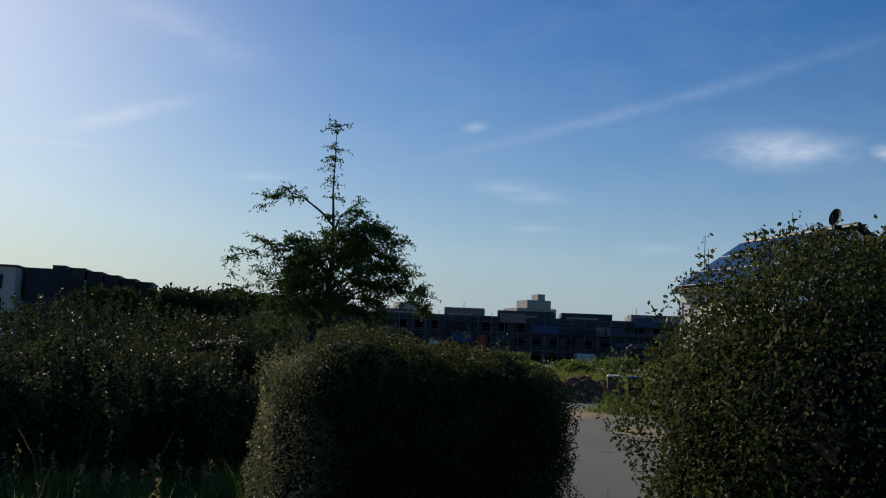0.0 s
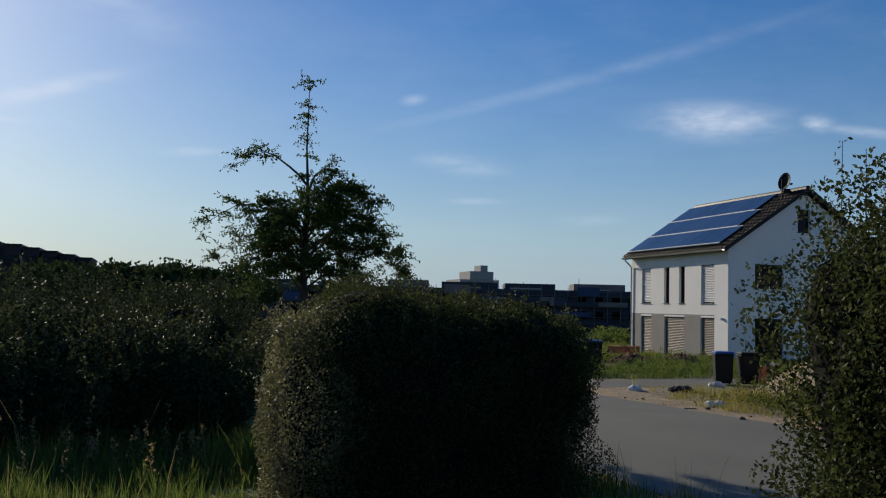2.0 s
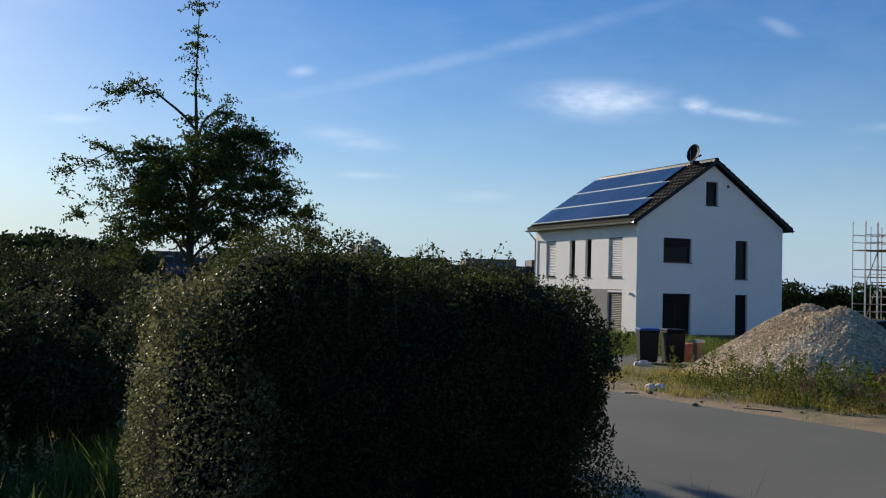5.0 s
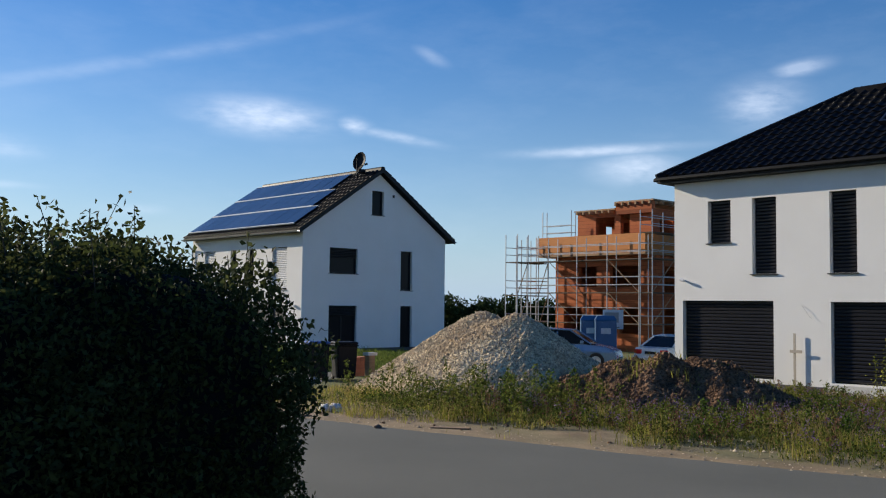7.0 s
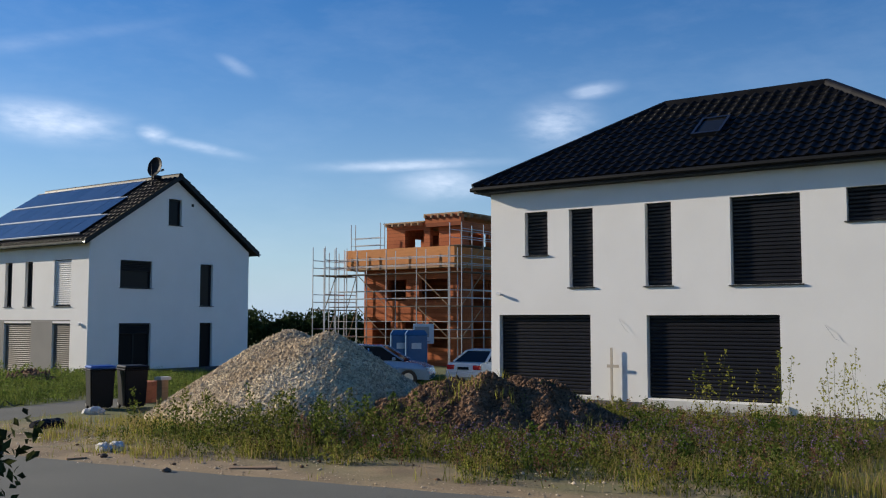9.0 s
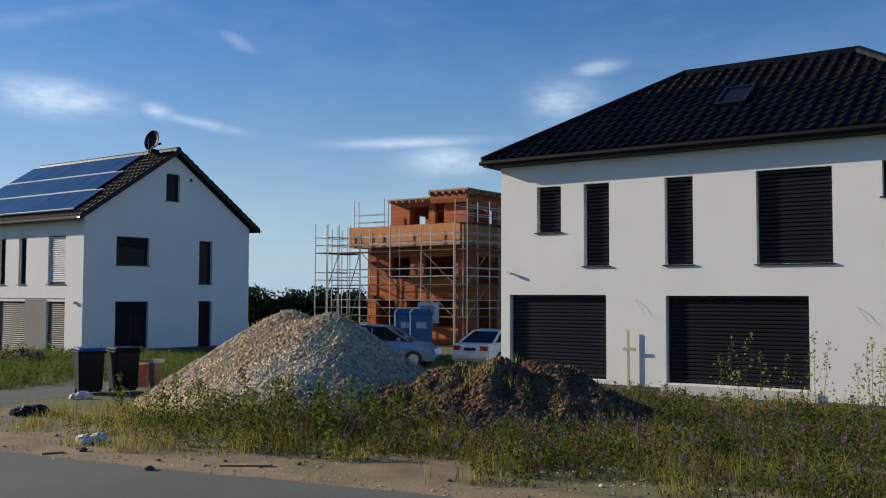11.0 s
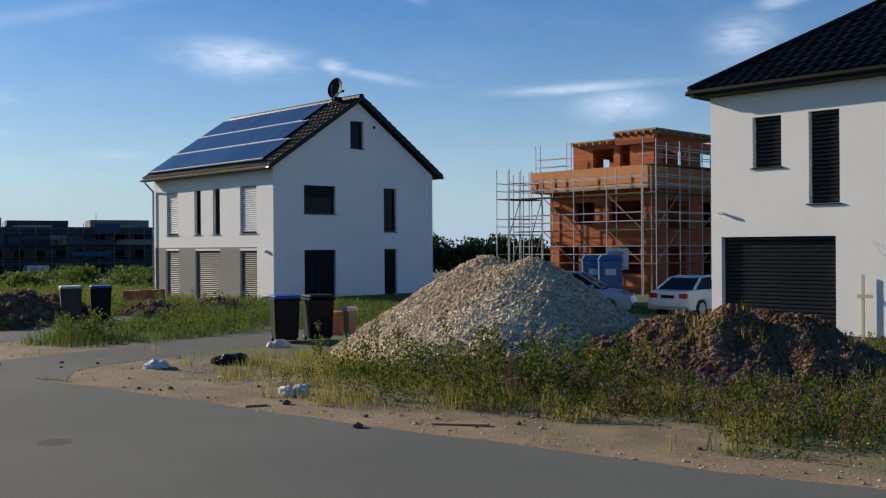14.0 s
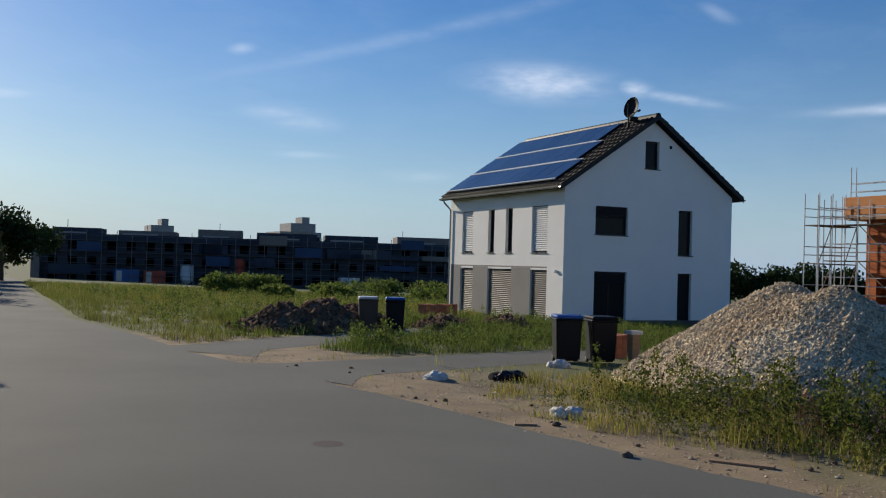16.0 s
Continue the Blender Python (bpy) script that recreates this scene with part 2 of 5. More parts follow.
def box(bm, a, b, bevel=0.0):
    """A box from corner a to corner b."""
    a, b = Vector(a), Vector(b)
    r = bmesh.ops.create_cube(bm, size=1)
    bmesh.ops.transform(bm, matrix=Matrix.Translation((a + b) / 2) @ Matrix.Diagonal((*(b - a), 1)), verts=r["verts"])
    if bevel:
        es = list({e for v in r["verts"] for e in v.link_edges})
        bmesh.ops.bevel(bm, geom=es, offset=bevel, segments=1, affect="EDGES")
    return bm


def boxm(a, b, bevel=0.0):
    return box(bmesh.new(), a, b, bevel)


def tube(bm, a, b, r, r2=None, n=8, caps=True):
    a, b = Vector(a), Vector(b)
    d = b - a
    q = d.to_track_quat("Z", "Y").to_matrix().to_4x4()
    bmesh.ops.create_cone(bm, cap_ends=caps, segments=n, radius1=r, radius2=r if r2 is None else r2, depth=d.length, matrix=Matrix.Translation((a + b) / 2) @ q)
    return bm


def prism(bm, pts, vec):
    """A flat outline swept along vec."""
    vs = [bm.verts.new(p) for p in pts]
    f = bm.faces.new(vs)
    r = bmesh.ops.extrude_face_region(bm, geom=[f])
    bmesh.ops.translate(bm, vec=vec, verts=[v for v in r["geom"] if isinstance(v, bmesh.types.BMVert)])
    bmesh.ops.recalc_face_normals(bm, faces=bm.faces[:])
    return bm


def wall_bm(origin, u, n, length, z0, z1, holes, thick=0.36):
    """An upright wall along u from origin, its outer face towards n, with openings (u0, z0, u1, z1) cut through."""
    bm = bmesh.new()
    o, u, n = Vector(origin), Vector(u), Vector(n)
    us = sorted({0, length, *(h[0] for h in holes), *(h[2] for h in holes)})
    zs = sorted({z0, z1, *(h[1] for h in holes), *(h[3] for h in holes)})

    def solid(i, j):
        if not (0 <= i < len(us) - 1 and 0 <= j < len(zs) - 1):
            return False
        cu, cz = (us[i] + us[i + 1]) / 2, (zs[j] + zs[j + 1]) / 2
        return not any(h[0] < cu < h[2] and h[1] < cz < h[3] for h in holes)

    def p(a, z, d):
        return o + u * a + Vector((0, 0, z)) - n * d

    def quad(*ps):
        bm.faces.new([bm.verts.new(q) for q in ps])

    for i in range(len(us) - 1):
        for j in range(len(zs) - 1):
            if not solid(i, j):
                continue
            a, b, c, d = us[i], us[i + 1], zs[j], zs[j + 1]
            quad(p(a, c, 0), p(b, c, 0), p(b, d, 0), p(a, d, 0))
            quad(p(a, c, thick), p(a, d, thick), p(b, d, thick), p(b, c, thick))
            if not solid(i - 1, j):
                quad(p(a, c, 0), p(a, d, 0), p(a, d, thick), p(a, c, thick))
            if not solid(i + 1, j):
                quad(p(b, c, 0), p(b, c, thick), p(b, d, thick), p(b, d, 0))
            if not solid(i, j - 1):
                quad(p(a, c, 0), p(a, c, thick), p(b, c, thick), p(b, c, 0))
            if not solid(i, j + 1):
                quad(p(a, d, 0), p(b, d, 0), p(b, d, thick), p(a, d, thick))
    bmesh.ops.remove_doubles(bm, verts=bm.verts[:], dist=0.0005)
    bmesh.ops.recalc_face_normals(bm, faces=bm.faces[:])
    return bm


RNG = np.random.default_rng(7)


def leaves(name, pts, size, material, parent=None, up=0.3, long=1.7):
    """Small folded leaves, one at each point, turned at random."""
    n = len(pts)
    d = RNG.normal(size=(n, 3))
    d[:, 2] += up
    d /= np.linalg.norm(d, axis=1)[:, None]
    s = np.cross(d, RNG.normal(size=(n, 3)))
    s /= np.linalg.norm(s, axis=1)[:, None]
    nn = np.cross(d, s)
    ln = (size * long * RNG.uniform(0.6, 1.25, n))[:, None]
    wd = (size * 0.5 * RNG.uniform(0.7, 1.2, n))[:, None]
    fold = wd * 0.35
    v = np.stack([pts, pts + d * ln * 0.5 + s * wd + nn * fold, pts + d * ln, pts + d * ln * 0.5 - s * wd + nn * fold], 1).reshape(-1, 3)
    i = np.arange(n)[:, None] * 4
    f = np.concatenate([i + [0, 1, 2], i + [0, 2, 3]], 1).reshape(-1, 3)
    return quick(name, v, f, material, parent)


def patchy(x, y, s=0.5, o=0.0):
    return np.array([noise.noise(Vector((a * s + o, b * s, 1.7))) for a, b in zip(x, y)])


def blades(name, pts, h, w, material, parent=None, lean=0.35, clump=True):
    """Grass blades: two bent pieces each, growing from the points."""
    n = len(pts)
    a = RNG.uniform(0, 2 * np.pi, n)
    hh = h * RNG.uniform(0.5, 1.25, n)
    if clump:
        hh = hh * np.clip(0.85 + 1.5 * patchy(pts[:, 0], pts[:, 1], 0.8, 9.0) + 1.2 * patchy(pts[:, 0], pts[:, 1], 2.9, 3.0), 0.2, 2.1)
    side = np.stack([np.cos(a), np.sin(a), 0 * a], 1) * (w * RNG.uniform(0.6, 1.3, n))[:, None]
    b = RNG.uniform(0, 2 * np.pi, n)
    ld = np.stack([np.cos(b), np.sin(b), 0 * b], 1) * (hh * lean * RNG.uniform(0.1, 1.4, n))[:, None]
    up = np.zeros((n, 3))
    up[:, 2] = hh
    v = np.stack([pts - side, pts + side, pts + up * 0.55 + ld * 0.3 + side * 0.7, pts + up * 0.55 + ld * 0.3 - side * 0.7, pts + up + ld], 1).reshape(-1, 3)
    i = np.arange(n)[:, None] * 5
    f = np.concatenate([i + [0, 1, 2], i + [0, 2, 3], i + [3, 2, 4]], 1).reshape(-1, 3)
    return quick(name, v, f, material, parent)


# ---- ground ----
def ground_z(x, y):
    """Height of the ground: level along the road, falling gently away from it and into the distance."""
    x, y = np.asarray(x, float), np.asarray(y, float)
    z = np.interp(x, [-16, -4, 0, 16, 40, 120], [0.2, 0.0, -0.08, -0.55, -0.9, -1.2])
    return z - np.clip((y - 12) * 0.016, 0, 2.6)


RIGHT_EDGE = ([-60, -40, -34, -30, -26, -22, -17, -13.4, -8.8, -1.5, 16, 60, 140], [-10.5, -12.6, -13.7, -14.9, -15.8, -16.4, -17.2, -18.0, -18.3, -19.3, -19.0, -17.4, -14.0])
LEFT_EDGE = ([-60, -34, -25, -15, 5, 20, 60, 140], [-21.6, -21.7, -22.5, -22.6, -22.3, -21.9, -20.4, -17.0])


def soft_noise(x, y, s):
    return np.array([noise.noise(Vector((a * s, b * s, 3.1))) for a, b in zip(np.ravel(x), np.ravel(y))]).reshape(np.shape(x))


def on_drive(x, y, extra=0.0):
    r = np.zeros(np.shape(x), bool)
    for p, q, w in (((-18.0, -13.0), (-8.0, -5.4), 1.15), ((-17.4, -17.2), (-7.6, -13.6), 1.3)):
        p, q = np.array(p), np.array(q)
        d = (q - p) / np.linalg.norm(q - p)
        s, a = (x - p[0]) * -d[1] + (y - p[1]) * d[0], (x - p[0]) * d[0] + (y - p[1]) * d[1]
        r |= (np.abs(s) < w + extra) & (a > -1.5) & (a < np.linalg.norm(q - p))
    return r


def build_ground():
    def axis(lo, hi, fine0, fine1, step):
        g = list(np.arange(fine0, fine1 + 1e-6, step))
        d, v = step, fine1
        while v < hi:
            d *= 1.35
            v += d
            g.append(v)
        d, v = step, fine0
        while v > lo:
            d *= 1.35
            v -= d
            g.insert(0, v)
        return np.array(g)
    xs, ys = axis(-2500, 2500, -46, 24, 0.5), axis(-2500, 2500, -48, 24, 0.5)
    X, Y = np.meshgrid(xs, ys)
    Z = ground_z(X, Y)
    near = (X > -50) & (X < 30) & (Y > -50) & (Y < 40)
    edge_r, edge_l = np.interp(Y, *RIGHT_EDGE), np.interp(Y, *LEFT_EDGE)
    off = np.maximum(np.maximum(X - edge_r, edge_l - X), 0)
    Z = Z + np.where(near, soft_noise(X, Y, 0.45) * 0.09 * np.clip(off - 0.3, 0, 1), 0) * np.where(on_drive(X, Y, 0.9), 0.0, 1.0)
    Z = Z - np.where(off <= 0.0, 0.012, 0)
    nx = len(xs)
    i = np.arange(len(ys) - 1)[:, None] * nx + np.arange(nx - 1)[None, :]
    f = np.stack([i, i + 1, i + nx + 1, i + nx], -1).reshape(-1, 4)
    ob = quick("ground", np.stack([X, Y, Z], -1).reshape(-1, 3), f, ground_material(), None, True)
    tagged(ob, "sandy earth and rough grassland reaching the horizon", "ground", kind="structure")


def ground_material():
    mt = mat("earth_and_turf", (0.36, 0.262, 0.14), (0.18, 0.125, 0.065), 0.97, scale=1.1, fine=26, bump=0.9, contrast=1.4)
    nt = mt.node_tree
    N, L = nt.nodes.new, nt.links.new
    b = nt.nodes["Principled BSDF"]
    src = b.inputs["Base Color"].links[0].from_socket
    tc, sep = N("ShaderNodeTexCoord"), N("ShaderNodeSeparateXYZ")
    L(tc.outputs["Object"], sep.inputs[0])
    nz = N("ShaderNodeTexNoise")
    nz.inputs["Scale"].default_value, nz.inputs["Detail"].default_value = 0.8, 6.0
    L(tc.outputs["Object"], nz.inputs["Vector"])
    # turf takes over away from the trodden strip along the road
    s = N("ShaderNodeMath")
    s.operation = "MULTIPLY_ADD"
    L(nz.outputs[0], s.inputs[0])
    s.inputs[1].default_value = 7.0
    L(sep.outputs[0], s.inputs[2])
    r = N("ShaderNodeMapRange")
    r.inputs["From Min"].default_value, r.inputs["From Max"].default_value = -11.5, -8.5
    L(s.outputs[0], r.inputs["Value"])
    far = N("ShaderNodeMapRange")
    far.inputs["From Min"].default_value, far.inputs["From Max"].default_value = -10.0, -6.0
    L(sep.outputs[1], far.inputs["Value"])
    mxm = N("ShaderNodeMath")
    mxm.operation = "MAXIMUM"
    L(r.outputs[0], mxm.inputs[0])
    L(far.outputs[0], mxm.inputs[1])
    left = N("ShaderNodeMapRange")
    left.inputs["From Min"].default_value, left.inputs["From Max"].default_value = -22.5, -23.2
    L(sep.outputs[0], left.inputs["Value"])
    mx2 = N("ShaderNodeMath")
    mx2.operation = "MAXIMUM"
    L(mxm.outputs[0], mx2.inputs[0])
    L(left.outputs[0], mx2.inputs[1])
    mx = N("ShaderNodeMix")
    mx.data_type = "RGBA"
    L(mx2.outputs[0], mx.inputs["Factor"])
    L(src, mx.inputs["A"])
    g = N("ShaderNodeMix")
    g.data_type = "RGBA"
    L(nz.outputs[0], g.inputs["Factor"])
    g.inputs["A"].default_value, g.inputs["B"].default_value = (0.075, 0.105, 0.028, 1), (0.16, 0.15, 0.055, 1)
    L(g.outputs["Result"], mx.inputs["B"])
    L(mx.outputs["Result"], b.inputs["Base Color"])
    return mt


def ribbon(name, ys, xl, xr, lift, material, label, cols=9):
    """A strip of paving between two edges given along y, draped on the ground."""
    V, F = [], []
    for y, a, b in zip(ys, xl, xr):
        for k in range(cols):
            x = a + (b - a) * k / (cols - 1)
            V.append((x, y, float(ground_z(x, y)) + lift))
    for j in range(len(ys) - 1):
        for k in range(cols - 1):
            i = j * cols + k
            F.append((i, i + 1, i + cols + 1, i + cols))
    ob = quick(name, V, F, material, None, True)
    return tagged(ob, label, "road", kind="structure")


build_ground()
ys = np.concatenate([np.arange(-60, 30, 0.6), np.arange(30, 141, 4.0)])
wob = np.array([noise.noise(Vector((0, y * 0.9, 0))) * 0.10 + noise.noise(Vector((7, y * 3.1, 0))) * 0.04 for y in ys])
ribbon("road", ys, np.interp(ys, *LEFT_EDGE), np.interp(ys, *RIGHT_EDGE) + wob, 0.012, "asphalt", "grey worn asphalt road with ragged sandy edges")


# ---- windows and houses ----
def window(parent, o, u, n, w, h, depth=0.14, blind=None, cover=1.0, sill=True, label="", mullion=False, slat_h=0.08):
    """A window set back in an opening: frame, pane, sill and slats. o: lower corner on the outer face."""
    o, u, n = Vector(o), Vector(u), Vector(n)
    up = Vector((0, 0, 1))
    rot = Matrix((u, -n, up)).transposed().to_4x4()
    win = new("window")
    win.parent = parent
    win.matrix_basis = Matrix.Translation(o - n * depth) @ rot
    if label:
        win["label"] = label
    t = 0.07
    bm = bmesh.new()
    box(bm, (0, 0, 0), (t, 0.07, h)), box(bm, (w - t, 0, 0), (w, 0.07, h)), box(bm, (t, 0, 0), (w - t, 0.07, t)), box(bm, (t, 0, h - t), (w - t, 0.07, h))
    if mullion:
        box(bm, (w / 2 - 0.04, 0, t), (w / 2 + 0.04, 0.07, h - t))
    part("frame", bm, "anthracite", win)
    part("pane", boxm((t, 0.03, t), (w - t, 0.045, h - t)), "pane", win)
    if sill:
        part("sill", boxm((-0.05, -depth - 0.05, -0.035), (w + 0.05, 0.0, -0.005)), "anthracite", win)
    if blind:
        me = slat_mesh(w - 0.04, slat_h, blind)
        k = int(h * cover / slat_h)
        for i in range(k):
            piece("slat", me, win, Matrix.Translation((0.02, -0.05, h - (i + 1) * slat_h)))
        part("blind_box", boxm((0.01, -0.09, h - 0.03), (w - 0.01, -0.004, h - 0.002)), "anthracite", win)
    return win


SLATS = {}


def slat_mesh(w, h, material):
    key = (round(w, 3), h, material)
    if key not in SLATS:
        bm = bmesh.new()
        prism(bm, [(0, 0.012, 0.004), (0, -0.012, 0.02), (0, -0.016, h * 0.6), (0, 0.012, h - 0.004), (0, 0.022, h * 0.5)], (w, 0, 0))
        SLATS[key] = mesh_of("slat", bm, material)
    return SLATS[key]


def roof_slab(bm, a, b, c, d, t):
    """A sloping slab with upper face a b c d and thickness t downwards."""
    lo = [Vector(p) - Vector((0, 0, t)) for p in (a, b, c, d)]
    v = [bm.verts.new(p) for p in (a, b, c, d)] + [bm.verts.new(p) for p in lo]
    for q in ((0, 1, 2, 3), (7, 6, 5, 4), (0, 4, 5, 1), (1, 5, 6, 2), (2, 6, 7, 3), (3, 7, 4, 0)):
        bm.faces.new([v[i] for i in q])
    bmesh.ops.recalc_face_normals(bm, faces=bm.faces[:])


def tile_arrays(tw, th):
    """Outline of one interlocking roof tile: a raised roll beside a shallow pan, lying on its slope (x across, y up the slope)."""
    prof = [(0.0, 0.012), (0.12, 0.045), (0.26, 0.062), (0.40, 0.045), (0.54, 0.014), (0.76, 0.004), (1.0, 0.014)]
    V = []
    for x, z in prof:
        V += [(x * tw, 0.0, z + 0.042), (x * tw, th * 1.08, z), (x * tw, 0.0, z - 0.006)]
    F = []
    for i in range(len(prof) - 1):
        a = i * 3
        F += [(a, a + 3, a + 4, a + 1), (a + 2, a + 5, a + 3, a)]
    return np.array(V), np.array(F)


def tile_slope(roof, origin, across, up, inside, length, run, limit, tw=0.30, th=0.36):
    """Covers a slope with tiles; the first ones up to limit are pieces, the rest one mesh."""
    across, up = Vector(across).normalized(), Vector(up).normalized()
    nrm = across.cross(up)
    rot = Matrix((across, up, nrm)).transposed().to_4x4()
    V, F = tile_arrays(tw, th)
    me = bpy.data.meshes.new("roof_tile")
    me.from_pydata(V.tolist(), [], F.tolist())
    me.materials.append(M["tile"])
    R3 = np.array(rot.to_3x3())
    vs, fs, cnt = [], [], 0
    for j in range(int(run / th) + 1):
        for i in range(int(length / tw) + 1):
            if not inside(i * tw + tw / 2, j * th + th / 2):
                continue
            p = Vector(origin) + across * (i * tw) + up * (j * th)
            if cnt < limit:
                piece("roof_tile", me, roof, Matrix.Translation(p) @ rot)
            else:
                fs.append(F + len(vs) * len(V))
                vs.append(V @ R3.T + np.array(p))
            cnt += 1
    if vs:
        ob = quick("roof_tiles", np.concatenate(vs), np.concatenate(fs), "tile_i", roof)
        ob["kind"] = "stuff"


def house_gable():
    """The gabled white house with solar panels."""
    XW, W, LN, Z0, ZE, ZR = 0.12, 9.3, 10.45, -0.35, 5.68, 8.79
    h = thing("house", "white rendered gabled house with black roof and solar panels", "house")
    gable = [(1.70, 3.71, 3.40, 4.94, None), (6.20, 2.95, 6.98, 4.96, None), (1.70, -0.12, 3.40, 2.14, None), (6.22, -0.12, 7.00, 2.15, None)]
    long_w = [(8.02, 2.88, 9.12, 4.93), (5.90, 2.88, 6.48, 4.93), (4.23, 2.88, 4.83, 4.93), (1.27, 2.88, 2.55, 4.93), (7.92, -0.12, 9.22, 2.13), (4.23, -0.12, 6.43, 2.13), (1.25, -0.12, 2.59, 2.13)]
    part("wall", wall_bm((XW, 0, 0), (1, 0, 0), (0, -1, 0), W - XW, Z0, ZE, [(a - XW, b, c - XW, d) for a, b, c, d, _ in gable]), "render_white", h)
    part("wall", wall_bm((XW, LN - 0.362, 0), (0, -1, 0), (-1, 0, 0), LN - 0.724, Z0, ZE, [(LN - 0.362 - b, z0, LN - 0.362 - a, z1) for a, z0, b, z1 in long_w]), "render_white", h)
    part("wall", wall_bm((W, 0.362, 0), (0, 1, 0), (1, 0, 0), LN - 0.724, Z0, ZE, []), "render_white", h)
    part("wall", wall_bm((W, LN, 0), (-1, 0, 0), (0, 1, 0), W - XW, Z0, ZE, []), "render_white", h)
    # gable triangles, the near one with the attic window
    XM = (W + XW) / 2
    sl = (ZR - ZE) / (XM - XW)
    for y, s in ((0, 1), (LN, -1)):
        bm = bmesh.new()
        if s > 0:
            ax0, ax1, az0, az1 = 4.26, 5.02, 6.70, 7.92
            zl = lambda x: ZE + sl * min(x - XW, W - x)
            for poly in ([(XW, ZE), (ax0, ZE), (ax0, zl(ax0))], [(ax0, ZE), (ax1, ZE), (ax1, az0), (ax0, az0)], [(ax0, az1), (ax1, az1), (ax1, zl(ax1)), (XM, ZR), (ax0, zl(ax0))], [(ax1, ZE), (W, ZE), (ax1, zl(ax1))]):
                prism(bm, [(x, y, z) for x, z in poly], (0, 0.36, 0))
        else:
            prism(bm, [(XW, y, ZE), (W, y, ZE), (XM, y, ZR)], (0, -0.36, 0))
        part("gable", bm, "render_white", h)
    part("plinth", boxm((XW - 0.012, -0.012, Z0), (W + 0.01, 0.0, 0.06)), "plinth", h)
    part("plinth", boxm((XW - 0.012, 0.001, Z0), (XW, LN, -0.13)), "plinth", h)
    # grey painted fields between the ground floor windows
    for a, b in ((9.22, 10.3), (6.43, 7.92), (2.59, 4.23)):
        part("painted_field", boxm((XW - 0.005, a, -0.13), (XW, b, 2.22)), "render_grey", h, "mid grey painted render field")
    part("painted_field", boxm((XW - 0.005, 1.25, 2.225), (XW, 10.3, 2.28)), "render_grey", h)
    # floor and inner walls coloured near-black to paint unlit rooms
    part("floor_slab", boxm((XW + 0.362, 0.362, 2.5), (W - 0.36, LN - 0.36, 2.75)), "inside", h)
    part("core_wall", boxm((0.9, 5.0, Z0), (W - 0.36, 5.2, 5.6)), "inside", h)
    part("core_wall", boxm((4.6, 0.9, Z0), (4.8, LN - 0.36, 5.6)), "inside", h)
    g = (1, 0, 0), (0, -1, 0)
    window(h, (1.70, 0, 3.71), *g, 1.70, 1.23, blind="slat_dark", cover=0.45, label="window with half lowered dark slats")
    window(h, (6.20, 0, 2.95), *g, 0.78, 2.01)
    window(h, (1.70, 0, -0.12), *g, 1.70, 2.26, blind="slat_dark", cover=0.22, mullion=True, sill=False, label="dark glazed terrace door")
    window(h, (6.22, 0, -0.12), *g, 0.78, 2.27, sill=False)
    window(h, (4.26, 0, 6.70), *g, 0.76, 1.22)
    s = (0, -1, 0), (-1, 0, 0)
    for i, (a, z0, b, z1) in enumerate(long_w):
        window(h, (XW, b, z0), *s, b - a, z1 - z0, blind=None if i in (1, 2) else ("slat_light" if i < 4 else "slat_grey"), sill=i < 4, slat_h=0.09)
    # roof
    ov, y0, y1 = 0.42, -0.30, LN + 0.32
    xe0, xe1, ze, zr, xm = XW - ov, W + ov, 5.48, 9.05, XM
    roof = new("roof")
    roof.parent = h
    slr = (zr - ze - 0.2) / (xm - xe0)
    for xe in (xe0, xe1):
        bm = bmesh.new()
        roof_slab(bm, (xe, y0, ze + 0.2), (xm, y0, zr), (xm, y1, zr), (xe, y1, ze + 0.2), 0.16)
        part("roof_deck", bm, "dark_metal", roof)
    run = math.hypot(xm - xe0, zr - ze - 0.2)
    tile_slope(roof, (xe0, y1, ze + 0.21), (0, -1, 0), (xm - xe0, 0, zr - ze - 0.2), lambda a, b: True, y1 - y0 - 0.1, run - 0.3, 0)
    tile_slope(roof, (xe1, y0, ze + 0.21), (0, 1, 0), (xm - xe1, 0, zr - ze - 0.2), lambda a, b: True, y1 - y0 - 0.1, run - 0.3, 0)
    me = ridge_mesh(0.36)
    for i in range(int((y1 - y0) / 0.34)):
        piece("ridge_tile", me, roof, pose(xm, y0 + 0.02 + i * 0.34, zr + 0.02))
    for xe in (xe0, xe1):
        bm = bmesh.new()
        prism(bm, [(xe, y0 - 0.03, ze + 0.0), (xm, y0 - 0.03, zr - 0.2), (xm, y0 - 0.03, zr + 0.02), (xe, y0 - 0.03, ze + 0.22)], (0, 0.05, 0))
        part("verge_board", bm, "anthracite", roof)
    # gutters and downpipes
    for xe, sgn in ((xe0, -1), (xe1, 1)):
        bm = bmesh.new()
        prof = [(xe + sgn * 0.07 + 0.075 * math.cos(a), 0, ze + 0.14 + 0.075 * math.sin(a)) for a in [math.pi + k * math.pi / 6 for k in range(7)]]
        inner = [(xe + sgn * 0.07 + 0.066 * math.cos(a), 0, ze + 0.14 + 0.066 * math.sin(a)) for a in [2 * math.pi - k * math.pi / 6 for k in range(7)]]
        prism(bm, [(x, y0, z) for x, _, z in prof + inner], (0, y1 - y0, 0))
        part("gutter", bm, "zinc", h)
    bm = bmesh.new()
    tube(bm, (xe0 - 0.07, LN - 0.12, ze + 0.1), (xe0 - 0.07, LN - 0.12, ze - 0.03), 0.045)
    tube(bm, (xe0 - 0.07, LN - 0.12, ze - 0.03), (XW - 0.08, LN - 0.12, ze - 0.42), 0.045)
